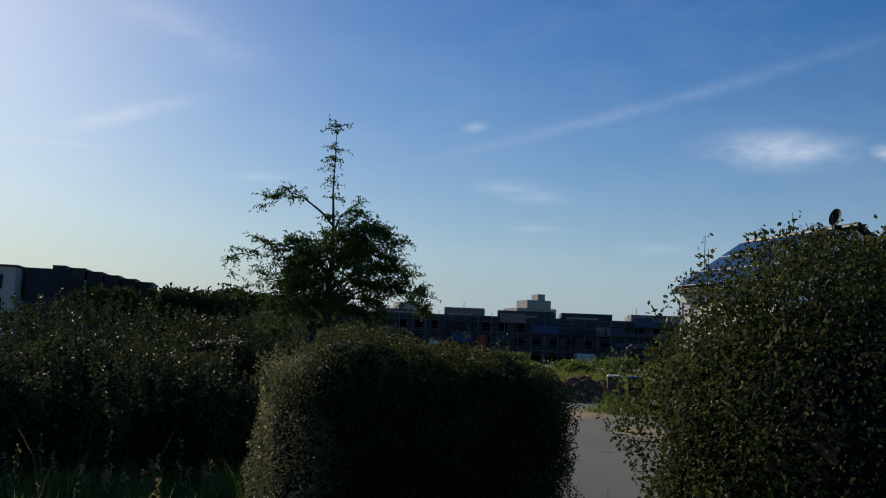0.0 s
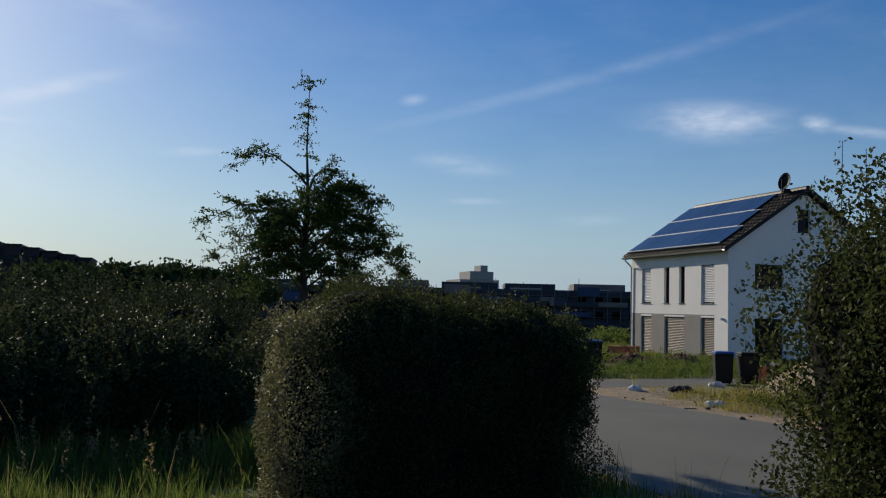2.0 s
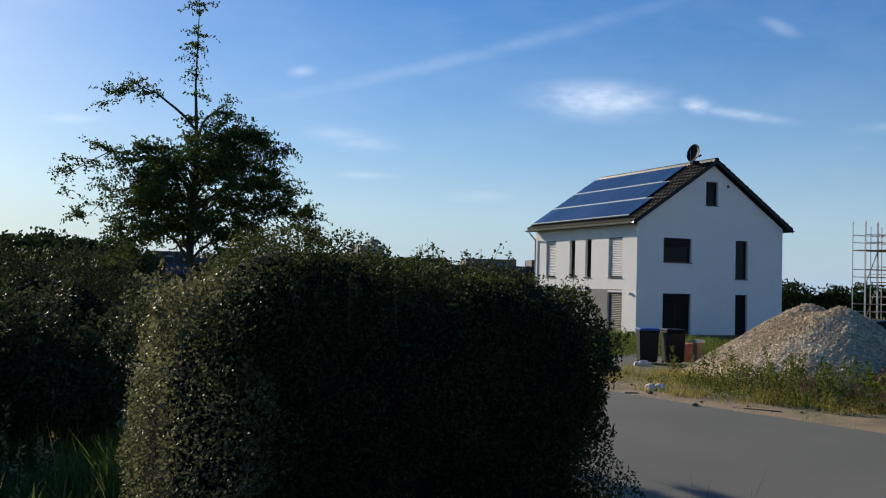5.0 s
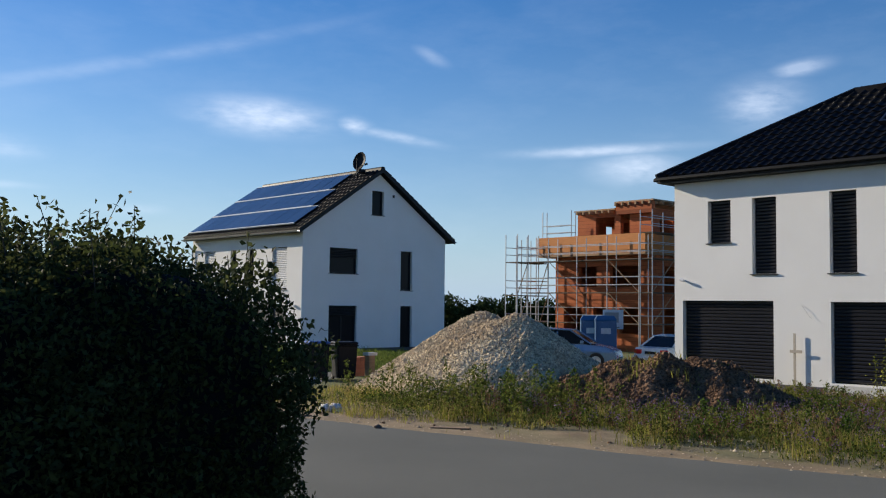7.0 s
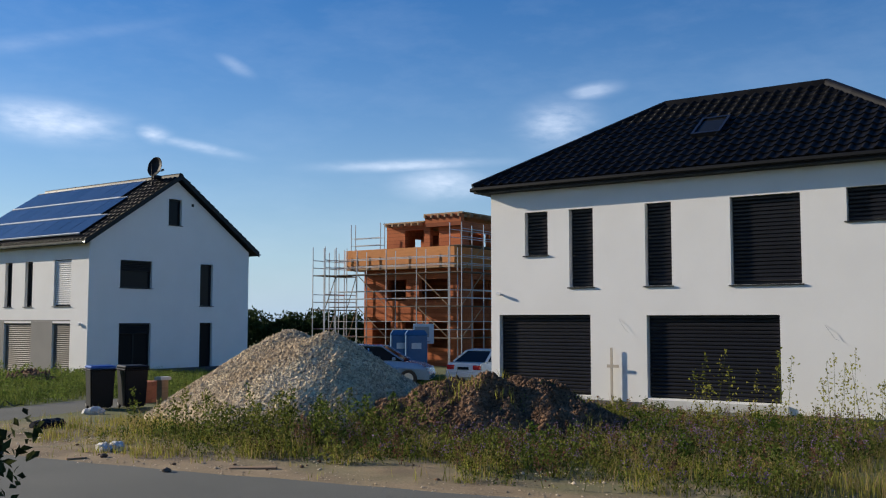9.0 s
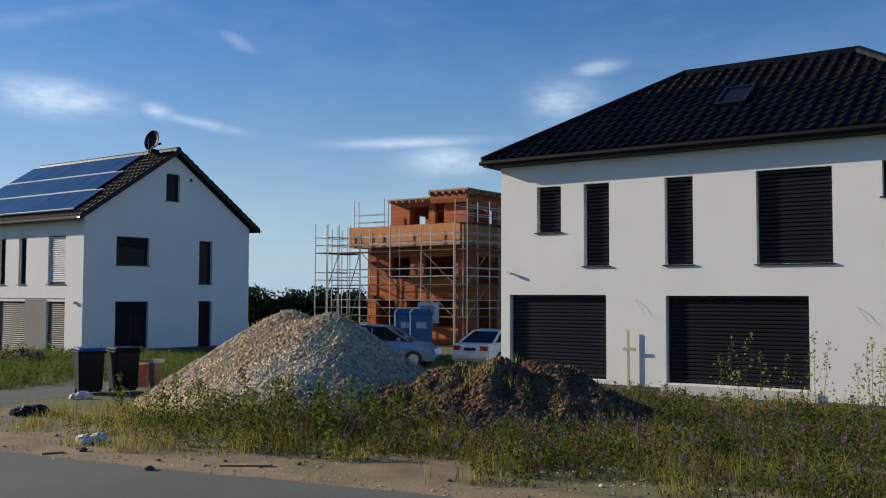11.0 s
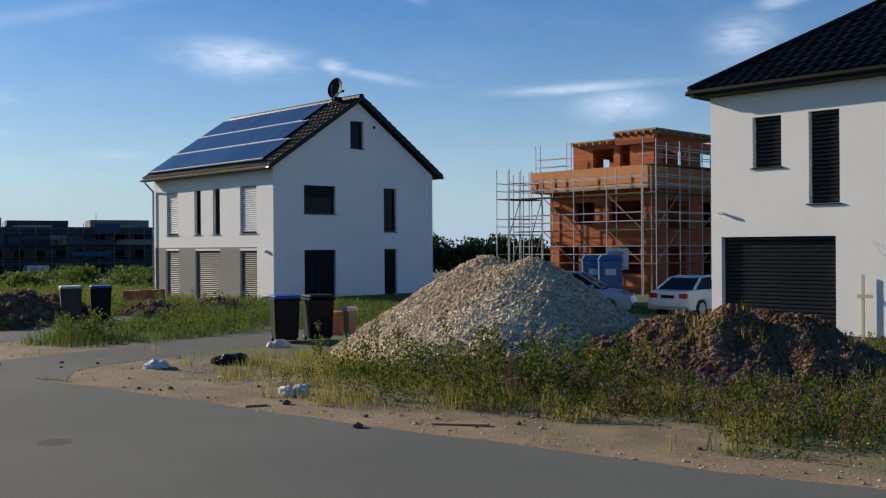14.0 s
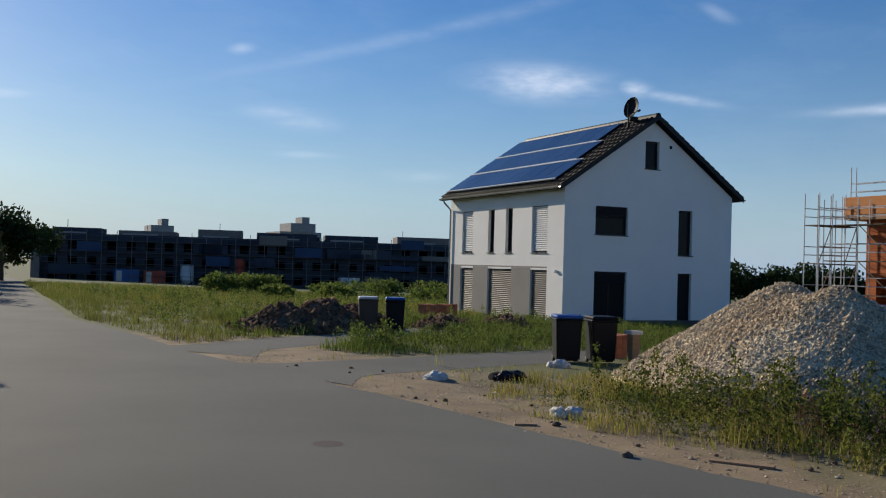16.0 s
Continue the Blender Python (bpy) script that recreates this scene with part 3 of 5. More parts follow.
    tube(bm, (XW - 0.08, LN - 0.12, ze - 0.42), (XW - 0.08, LN - 0.12, Z0), 0.045)
    part("downpipe", bm, "zinc", h)
    # outside light, vent
    part("wall_light", boxm((XW - 0.12, 0.42, 2.02), (XW - 0.002, 0.56, 2.16), 0.03), "slat_light", h, "small white wall light")
    part("vent", boxm((5.58, -0.02, 7.66), (5.72, -0.002, 7.80), 0.006), "anthracite", h)
    # solar panels in three rows
    ux = Vector((xm - xe0, 0, zr - ze - 0.2)).normalized()
    rot = Matrix(((0, -1, 0), ux, Vector((0, -1, 0)).cross(ux))).transposed().to_4x4()
    pw, ph = 1.0, 1.68
    bm = boxm((0.012, 0.012, 0.0), (pw - 0.012, ph - 0.012, 0.035))
    me_p = mesh_of("solar_panel", bm, "panel")
    me_f = mesh_of("lower_rail", boxm((0, -0.03, -0.005), (pw, 0.035, 0.05)), "far_white")
    me_u = mesh_of("upper_rail", boxm((0, ph - 0.03, -0.005), (pw, ph + 0.015, 0.05)), "far_white")
    for r, front in enumerate((0.45, 1.05, 1.65)):
        k = (y1 - 0.2 - front) / 9
        for c in range(9):
            p = Vector((xe0, y1 - 0.2 - c * k, ze + 0.2)) + ux * (0.36 + 1.74 * r)
            p += Vector((0, -1, 0)).cross(ux) * 0.13
            m = Matrix.Translation(p) @ rot @ Matrix.Diagonal((k - 0.012, 1, 1, 1))
            piece("solar_panel", me_p, roof, m)
            piece("lower_rail", me_f, roof, m)
            piece("upper_rail", me_u, roof, m)
    # satellite dish near the ridge
    dish = thing("satellite_dish", "dark satellite dish on a short mast at the roof ridge", "satellite dish", at=(3.85, 0.75, 8.42))
    part("mast", tube(bmesh.new(), (0, 0, 0), (0, 0, 1.15), 0.03), "dark_metal", dish)
    bm = bmesh.new()
    bmesh.ops.create_uvsphere(bm, u_segments=20, v_segments=10, radius=0.54)
    bmesh.ops.delete(bm, geom=[v for v in bm.verts if v.co.z > -0.2], context="VERTS")
    bmesh.ops.solidify(bm, geom=bm.faces[:], thickness=0.02)
    bmesh.ops.transform(bm, matrix=pose(-0.1, 0.0, 1.08, 0, -80, 4) @ Matrix.Diagonal((1.1, 1.1, 0.8, 1)), verts=bm.verts[:])
    part("reflector", bm, "dark_metal", dish)
    part("arm", tube(bmesh.new(), (0.0, 0, 0.72), (0.34, -0.30, 0.84), 0.016), "dark_metal", dish)
    part("receiver", tube(bmesh.new(), (0.30, -0.26, 0.84), (0.40, -0.34, 0.9), 0.05), "dark_metal", dish)
    part("antenna_block", boxm((0.05, -0.2, 0.45), (0.42, 0.15, 0.62), 0.03), "dark_metal", dish)


RIDGE = {}


def ridge_mesh(ln):
    if ln not in RIDGE:
        bm = bmesh.new()
        arc = [(0.16, 0, -0.12)] + [(0.13 * math.cos(a), 0, 0.08 * math.sin(a)) for a in [k * math.pi / 6 for k in range(7)]] + [(-0.16, 0, -0.12)]
        prism(bm, arc, (0, ln, 0))
        RIDGE[ln] = mesh_of("ridge_tile", bm, "tile")
    return RIDGE[ln]


def house_hip():
    """The long white house with a hipped roof and dark shutters."""
    X, Y0, Y1, XB, Z0, ZT = -1.23, -21.27, -33.45, 6.1, -0.4, 5.9
    h = thing("house", "white rendered hipped-roof house with closed dark shutters", "house")
    ops = [(-22.40, 4.08, -23.13, 5.30), (-23.80, 3.17, -24.52, 5.30), (-26.02, 3.16, -26.74, 5.31), (-28.27, 3.14, -29.96, 5.31), (-31.0, 4.56, -32.6, 5.34), (-21.55, 0.26, -24.42, 2.42), (-26.03, 0.28, -29.42, 2.40)]
    L = Y0 - Y1
    part("wall", wall_bm((X, Y0, 0), (0, -1, 0), (-1, 0, 0), L, Z0, ZT, [(Y0 - a, z0, Y0 - b, z1) for a, z0, b, z1 in ops], 0.4), "render_white", h)
    part("wall", wall_bm((XB - 0.402, Y0, 0), (-1, 0, 0), (0, 1, 0), XB - X - 0.804, Z0, ZT, [], 0.4), "render_white", h)
    part("wall", wall_bm((X + 0.402, Y1, 0), (1, 0, 0), (0, -1, 0), XB - X - 0.804, Z0, ZT, [], 0.4), "render_white", h)
    part("wall", wall_bm((XB, Y1, 0), (0, 1, 0), (1, 0, 0), L, Z0, ZT, [], 0.4), "render_white", h)
    for i, (a, z0, b, z1) in enumerate(ops):
        window(h, (X, a, z0), (0, -1, 0), (-1, 0, 0), a - b, z1 - z0, depth=0.21, blind="slat_dark", sill=i < 5, slat_h=0.095, label="opening closed by dark horizontal shutter slats")
    part("plinth", boxm((X - 0.06, -29.6, 0.02), (X - 0.004, -25.9, 0.24)), "plinth_white", h, "pale concrete door plinth")
    part("plinth", boxm((X - 0.03, Y1, Z0), (X - 0.003, -29.62, 0.05)), "plinth", h)
    part("plinth", boxm((X - 0.03, -25.88, Z0), (X - 0.003, Y0, 0.16)), "plinth", h)
    # slab coloured near-black, painting the shade indoors
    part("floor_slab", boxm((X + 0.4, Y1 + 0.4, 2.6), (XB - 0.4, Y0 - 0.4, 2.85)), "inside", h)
    # hipped roof
    ov = 0.40
    xe0, xe1, ye0, ye1, ze = X - ov, XB + ov, Y0 + 0.37, Y1 - ov, 6.07
    xm, yr0, yr1, zr = 2.43, -25.15, -29.8, 8.70
    roof = new("roof")
    roof.parent = h
    bm = bmesh.new()
    A, B, C, D = (xe0, ye0, ze), (xe0, ye1, ze), (xe1, ye1, ze), (xe1, ye0, ze)
    E, F = (xm, yr0, zr), (xm, yr1, zr)
    for q in ((A, B, F, E), (C, D, E, F), (B, C, F), (D, A, E), (D, C, B, A)):
        bm.faces.new([bm.verts.new(p) for p in q])
    bmesh.ops.remove_doubles(bm, verts=bm.verts[:], dist=0.001)
    bmesh.ops.recalc_face_normals(bm, faces=bm.faces[:])
    part("roof_deck", bm, "dark_metal", roof)
    part("eaves_board", boxm((xe0 + 0.02, ye1 + 0.02, ze - 0.16), (xe1 - 0.02, ye0 - 0.02, ze - 0.004)), "anthracite", roof)
    rx, rz = xm - xe0, zr - ze
    run = math.hypot(rx, rz)
    ln = ye0 - ye1
    up = (rx, 0, rz)
    fa, fb = (ye0 - yr0), (yr1 - ye1)

    def inside(a, b):
        k = b / run
        return fa * k + 0.05 < a < ln - fb * k - 0.05 and k < 0.99 and not (5.9 < a < 6.7 and 1.85 < b < 3.1)
    n3 = Vector((0, -1, 0)).cross(Vector(up).normalized())
    tile_slope(roof, Vector((xe0, ye0, ze)) + n3 * 0.01, (0, -1, 0), up, inside, ln, run, 300)
    # skylight
    un = Vector(up).normalized()
    rot = Matrix(((0, -1, 0), un, n3)).transposed().to_4x4()
    sk = new("roof_window")
    sk.parent = roof
    sk.matrix_basis = Matrix.Translation(Vector((xe0, ye0, ze)) + Vector((0, -1, 0)) * 5.95 + un * 1.95) @ rot
    bm = bmesh.new()
    box(bm, (0, 0, 0), (0.8, 0.08, 0.13)), box(bm, (0, 1.02, 0), (0.8, 1.1, 0.13)), box(bm, (0, 0.08, 0), (0.07, 1.02, 0.13)), box(bm, (0.73, 0.08, 0), (0.8, 1.02, 0.13))
    part("frame", bm, "slat_dark", sk)
    part("pane", boxm((0.07, 0.08, 0.05), (0.73, 1.02, 0.09)), "pane", sk)
    me = ridge_mesh(0.36)
    for a, b in ((E, F), (A, E), (B, F)):
        a, b = Vector(a), Vector(b)
        q = (b - a).to_track_quat("Y", "Z").to_matrix().to_4x4()
        k = int((b - a).length / 0.34)
        for i in range(k):
            piece("ridge_tile", me, roof, Matrix.Translation(a + (b - a) * (i / k) + Vector((0, 0, 0.05))) @ q)
    bm = bmesh.new()
    box(bm, (xe0 - 0.12, ye1, ze - 0.1), (xe0 - 0.005, ye0, ze + 0.0), 0.02)
    part("gutter", bm, "dark_metal", h)
    part("gutter", boxm((xe0, ye0 + 0.005, ze - 0.1), (xe1, ye0 + 0.12, ze), 0.02), "dark_metal", h)
    # lamp stub and loose cables for wall lights
    bm = bmesh.new()
    tube(bm, (X, -21.62, 3.0), (X - 0.12, -21.62, 3.0), 0.03)
    tube(bm, (X - 0.12, -21.66, 3.0), (X - 0.12, -21.54, 3.03), 0.045)
    part("wall_lamp", bm, "slat_light", h, "white wall lamp bracket")
    for y, z in ((-25.25, 2.3), (-30.45, 2.15)):
        bm = bmesh.new()
        pts = [(X - 0.01, y, z), (X - 0.06, y - 0.1, z - 0.12), (X - 0.05, y - 0.22, z - 0.3), (X - 0.07, y - 0.3, z - 0.34)]
        for p, q in zip(pts, pts[1:]):
            tube(bm, p, q, 0.004, n=5)
        part("cable", bm, "zinc", h)


house_gable()
house_hip()


# ---- hedge, shrubs, tree ----
def shell_points(n, c, r, depth=0.35, rough=0.18, power=2.6, seed=0.0):
    """Points in the outer layer of a lumpy rounded box with centre c and half sizes r."""
    d = RNG.normal(size=(n, 3))
    d /= np.linalg.norm(d, axis=1)[:, None]
    k = (np.abs(d) ** power).sum(1) ** (-1 / power)
    p = d * k[:, None] * np.array(r)
    lump = np.array([noise.noise(Vector((q[0] * 1.7 + seed, q[1] * 1.7, q[2] * 1.7))) + 0.5 * noise.noise(Vector((q[0] * 4.3, q[1] * 4.3 + seed, q[2] * 4.3))) for q in p])
    s = (1 + rough * lump) * (1 - depth * RNG.random(n) ** 1.6)
    return p * s[:, None] + np.array(c)


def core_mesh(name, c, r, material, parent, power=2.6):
    """Dense inside of a bush: a lumpy closed body, near-black to paint its shade."""
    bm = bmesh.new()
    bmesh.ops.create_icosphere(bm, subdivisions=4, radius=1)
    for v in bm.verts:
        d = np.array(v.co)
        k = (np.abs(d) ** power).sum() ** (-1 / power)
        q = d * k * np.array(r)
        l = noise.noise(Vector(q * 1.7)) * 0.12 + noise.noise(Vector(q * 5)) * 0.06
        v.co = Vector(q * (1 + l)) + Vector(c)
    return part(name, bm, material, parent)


def sprigs(n, c, r, ln, per):
    """Upright shoots with leaves growing out of the top of a bush: leaf points and the twigs' ends."""
    pts, segs = [], []
    for _ in range(n):
        a, b = RNG.uniform(-0.95, 0.95, 2)
        base = np.array(c) + np.array([a * r[0], b * r[1], r[2] * (0.9 - 0.25 * max(abs(a), abs(b)) ** 3)])
        tip = base + np.array([RNG.normal() * 0.08, RNG.normal() * 0.08, ln * RNG.uniform(0.35, 1.1)])
        segs.append((base - np.array([0, 0, 0.06]), tip))
        k = RNG.random((per, 1))
        pts.append(base + (tip - base) * k + RNG.normal(size=(per, 3)) * 0.018)
    return np.concatenate(pts), segs


def rods(name, segs, material, parent, n=5):
    """Many open tubes in one mesh: rows of start, end, first and last radius."""
    a, b = np.array([np.array(q[0]) for q in segs], float), np.array([np.array(q[1]) for q in segs], float)
    r = np.array([q[2:4] for q in segs], float)
    d = b - a
    d /= np.maximum(np.linalg.norm(d, axis=1), 1e-6)[:, None]
    u = np.cross(d, np.where(np.abs(d[:, 2:3]) < 0.9, [[0, 0, 1.0]], [[1.0, 0, 0]]))
    u /= np.linalg.norm(u, axis=1)[:, None]
    w = np.cross(d, u)
    ang = np.arange(n) * 2 * np.pi / n
    ring = u[:, None] * np.cos(ang)[None, :, None] + w[:, None] * np.sin(ang)[None, :, None]
    V = np.concatenate([a[:, None] + ring * r[:, :1, None], b[:, None] + ring * r[:, 1:, None]], 1)
    k = np.arange(n)
    F = np.stack([k, (k + 1) % n, n + (k + 1) % n, n + k], 1)[None] + (np.arange(len(segs)) * 2 * n)[:, None, None]
    return quick(name, V.reshape(-1, 3), F.reshape(-1, 4), material, parent, True)


def twigs(name, segs, r, parent):
    ob = rods(name, [(a, b, r, r * 0.5) for a, b in segs], "bark", parent, 4)
    ob["kind"] = "stuff"
    return ob


def bush(name, label, c, r, n, size, material, shoots=0, shoot_len=0.3, core=0.80, power=2.6, rough=0.18, group="", lobes=()):
    b = thing(name, label, "hedge" if name == "hedge" else "shrub", group)
    # black body painting the shade between the leaves
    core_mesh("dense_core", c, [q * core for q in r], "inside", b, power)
    P = [shell_points(n, c, r, 0.26, rough, power, c[0])]
    for lc, lr in lobes:
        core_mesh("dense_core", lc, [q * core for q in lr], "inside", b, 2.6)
        P.append(shell_points(int(n * 0.22), lc, lr, 0.30, rough * 1.4, 2.6, lc[0]))
    leaves("leaves", np.concatenate(P), size, material, b)
    if shoots:
        p, segs = sprigs(shoots, c, r, shoot_len, 40)
        leaves("shoot_foliage", p, size * 1.15, material, b)
        twigs("shoot_growth", segs, 0.003, b)
    return b


bush("hedge", "dense clipped hedge of small dark green leaves", (-24.8, -32.95, 1.25), (1.46, 1.58, 1.19), 180000, 0.018, "leaf", 80, 0.34, 0.85, 4.0, 0.17, "", [((-25.55, -33.2, 1.85), (0.78, 1.05, 0.78)), ((-24.15, -33.75, 1.74), (0.66, 0.75, 0.66))])
bush("shrub", "tall loose shrub with small pale-backed leaves", (-23.62, -39.95, 1.60), (1.64, 0.8, 1.48), 200000, 0.0160, "leaf", 70, 0.36, 0.85, 4.6, 0.18)
for x, y, rx, ry, z in ((-28.6, -25.6, 1.9, 1.5, 2.1), (-31.2, -26.4, 2.1, 1.6, 2.15), (-34.2, -25.9, 2.2, 1.7, 2.5), (-37.8, -26.2, 2.4, 1.8, 2.4), (-29.9, -22.3, 2.0, 1.7, 2.75), (-33.6, -21.8, 2.3, 1.8, 2.6), (-37.5, -22, 2.4, 1.8, 2.75), (-27.0, -20.0, 1.7, 1.7, 2.7), (-42, -24, 2.6, 2.2, 2.8), (-29.3, -27.9, 1.5, 1.0, 1.5), (-32.0, -28.2, 1.6, 1.0, 1.4), (-35.0, -28.2, 1.7, 1.0, 1.6), (-27.3, -27.3, 1.2, 1.0, 1.6)):
    zc = (z + 0.1) / 2
    bush("shrub", "overgrown willowy shrub in rough grass", (x, y, zc), (rx, ry, z - zc), 22000, 0.040, "leaf_shrub", 50, 0.55, 0.62, 2.4, 0.45, "overgrown shrubs left of the road")
# added shrub standing for the hedge's left flank, leaves coloured as sunlit
bush("shrub", "narrow added shrub as the clipped hedge's flank, leaves coloured sunlit", (-26.15, -33.15, 1.12), (0.52, 1.25, 1.16), 42000, 0.02, "leaf_flank", 40, 0.3, 0.7, 2.4, 0.32)
for x, y, rx, ry, z in ((-23.9, -13, 1.1, 2.4, 1.4), (-24.1, -8, 1.3, 2.6, 1.7), (-24.8, -1, 1.3, 3.0, 2.0), (-24.4, 7, 1.5, 3.4, 2.4), (-23.8, 16, 1.9, 4.0, 3.2), (-23.4, 27, 2.0, 4.5, 3.4), (-22.6, 40, 2.2, 6, 4.0), (-21.5, 56, 2.4, 8, 4.2)):
    z0 = float(ground_z(x, y))
    zc = (z + z0) / 2
    bush("shrub", "roadside shrub growing over the road edge", (x, y, zc), (rx, ry, (z - z0) / 2), 10000, 0.065, "leaf_shrub", 20, 0.5, 0.68, 2.4, 0.3, "shrubs along the road")


def tree(x, y, top):
    """A young robinia: a long leading shoot, arching boughs of uneven length and feathered leaves in sprays."""
    t = thing("tree", "young feathery-leaved tree with a tall leading shoot", "tree")
    z0 = float(ground_z(x, y))
    rnd = random.Random(11)
    P = [Vector((x, y, z0 - 0.1)), Vector((x + 0.03, y, 1.6)), Vector((x - 0.03, y, 3.0)), Vector((x + 0.04, y, 4.3)), Vector((x - 0.02, y, 5.5)), Vector((x, y, top))]
    rad = [0.085, 0.072, 0.058, 0.038, 0.018, 0.005]
    bm = bmesh.new()
    for i in range(5):
        tube(bm, P[i], P[i + 1], rad[i], rad[i + 1], n=8)
    part("trunk", bm, "bark", t)
    pts, wood = [], []

    def frond(p, d):
        """One feathered leaf: leaflets in pairs along a drooping rib."""
        side = d.cross(Vector((0, 0, 1)))
        side = side.normalized() if side.length > 0.05 else Vector((1, 0, 0))
        n, ln = rnd.randint(5, 7), rnd.uniform(0.16, 0.27)
        for k in range(n):
            f = k / (n - 1)
            q = p + d * (ln * f) + Vector((0, 0, -0.07 * f * f))
            for g in (-1, 1):
                w = q + side * (g * (0.012 + 0.02 * (1 - f)))
                pts.append((w.x, w.y, w.z))

    def spray(p, d, ln, k):
        """A twig with fronds round its end."""
        q = p + d * ln
        wood.append((p.copy(), q.copy(), 0.006, 0.003))
        for i in range(k):
            f = 0.35 + 0.65 * i / max(k - 1, 1)
            e = (d * 0.7 + Vector((rnd.uniform(-1, 1), rnd.uniform(-1, 1), rnd.uniform(-0.5, 0.5)))).normalized()
            frond(p + d * (ln * f), e)

    def bough(h, az, reach, rise, droop, dense):
        """An arching limb: reach outwards, rise at its middle, droop at its tip."""
        n = 8
        out = Vector((math.cos(az), math.sin(az), 0))
        last = Vector((x, y, h))
        for i in range(1, n + 1):
            f = i / n
            p = Vector((x, y, h)) + out * (reach * f) + Vector((0, 0, rise * math.sin(f * 2.2) - droop * f ** 3))
            p += Vector((rnd.uniform(-1, 1), rnd.uniform(-1, 1), rnd.uniform(-1, 1))) * 0.035
            wood.append((last.copy(), p.copy(), 0.026 * (1.08 - f) + 0.003, 0.026 * (1.08 - f - 0.12) + 0.003))
            if f > 0.25:
                for _ in range(dense if rnd.random() < 0.75 else 1):
                    d = (out * rnd.uniform(0.1, 1) + Vector((rnd.uniform(-0.9, 0.9), rnd.uniform(-0.9, 0.9), rnd.uniform(-0.35, 0.6)))).normalized()
                    spray(p, d, rnd.uniform(0.15, 0.42), rnd.randint(3, 6))
            last = p

    # the boughs that make the outline: height, azimuth, reach, rise, droop, sprays
    for h, az, reach, rise, droop, dense in ((4.75, 175, 1.30, 0.62, 0.10, 3), (3.75, 168, 2.10, 0.75, 0.75, 4), (3.2, 185, 1.65, 0.65, 0.55, 4), (3.95, -12, 1.15, 0.80, 0.15, 10), (3.4, -8, 1.65, 0.65, 0.45, 10), (2.95, -15, 1.85, 0.70, 0.55, 9), (4.5, 15, 0.55, 0.60, 0.0, 3)):
        bough(h, radians(az), reach, rise, droop, dense)
    for k in range(24):
        h = 2.45 + 1.85 * k / 24
        bough(h, k * 2.4 + 0.5, (1.45 - 0.22 * (h - 2.5)) * rnd.uniform(0.6, 1.05), rnd.uniform(0.35, 0.75), rnd.uniform(0.2, 0.6), 6)
    # tufts up the leading shoot
    for h, k in ((4.9, 5), (5.3, 4), (5.6, 5), (5.95, 3), (6.1, 6), (6.3, 5), (6.66, 3), (6.78, 4)):
        for i in range(k):
            a = rnd.uniform(0, 6.28)
            spray(Vector((x, y, h)), Vector((math.cos(a), math.sin(a), rnd.uniform(0, 0.7))).normalized(), rnd.uniform(0.06, 0.22), 2)
    rods("branchwork", wood, "bark", t)["kind"] = "stuff"
    leaves("crown", np.array(pts), 0.034, "leaf_tree", t, up=-0.1)


tree(-24.95, -24.0, 6.8)


# ---- heaps ----
def heap(name, label, f, x0, x1, y0, y1, step, material, chunks, size, chunk_mat, relief):
    """A heap whose height over the ground is f(x, y), strewn with lumps."""
    t = thing(name, label, "heap")
    xs, ys = np.arange(x0, x1, step), np.arange(y0, y1, step)
    X, Y = np.meshgrid(xs, ys)
    H = f(X, Y)
    G = ground_z(X, Y)
    rough = np.array([noise.noise(Vector((a * 2.2, b * 2.2, 0))) * 0.10 + noise.noise(Vector((a * 6, b * 6, 4))) * 0.05 for a, b in zip(X.ravel(), Y.ravel())]).reshape(X.shape)
    Z = G - 0.12 + H + rough * np.clip(H * 3, 0, 1) * relief
    i = np.arange(len(ys) - 1)[:, None] * len(xs) + np.arange(len(xs) - 1)[None, :]
    fc = np.stack([i, i + 1, i + len(xs) + 1, i + len(xs)], -1).reshape(-1, 4)
    keep = H.ravel()[fc].max(1) > 0.02
    quick("body", np.stack([X, Y, Z], -1).reshape(-1, 3), fc[keep], material, t)
    # lumps: squashed eight-sided stones
    px, py = RNG.uniform(x0, x1, chunks * 3), RNG.uniform(y0, y1, chunks * 3)
    hh = f(px, py)
    ok = np.where(hh > 0.12)[0][:chunks]
    fx, fy = (px[ok] - x0) / step, (py[ok] - y0) / step
    xi, yi = np.clip(fx.astype(int), 0, len(xs) - 2), np.clip(fy.astype(int), 0, len(ys) - 2)
    fx, fy = fx - xi, fy - yi
    zz = (Z[yi, xi] * (1 - fx) + Z[yi, xi + 1] * fx) * (1 - fy) + (Z[yi + 1, xi] * (1 - fx) + Z[yi + 1, xi + 1] * fx) * fy
    c = np.stack([px[ok], py[ok], zz], 1)
    s = size * np.clip(RNG.lognormal(0, 0.45 if relief < 1 else 0.6, len(ok)), 0.35, 2.8 if relief < 1 else 4.2)
    V0 = np.array([(1, 0, 0), (-1, 0, 0), (0, 1, 0), (0, -1, 0), (0, 0, 1), (0, 0, -1)], float)
    F0 = np.array([(0, 2, 4), (2, 1, 4), (1, 3, 4), (3, 0, 4), (2, 0, 5), (1, 2, 5), (3, 1, 5), (0, 3, 5)])
    J = V0[None] * RNG.uniform(0.75, 1.2, (len(ok), 6, 3)) + RNG.normal(size=(len(ok), 6, 3)) * 0.22
    J = J * RNG.uniform(0.6, 1.25, (len(ok), 1, 3))
    V = c[:, None] + J * s[:, None, None]
    F = F0[None] + (np.arange(len(ok)) * 6)[:, None, None]
    ob = quick("rubble", V.reshape(-1, 3), F.reshape(-1, 3), chunk_mat, t)
    ob["kind"] = "stuff"
    return t


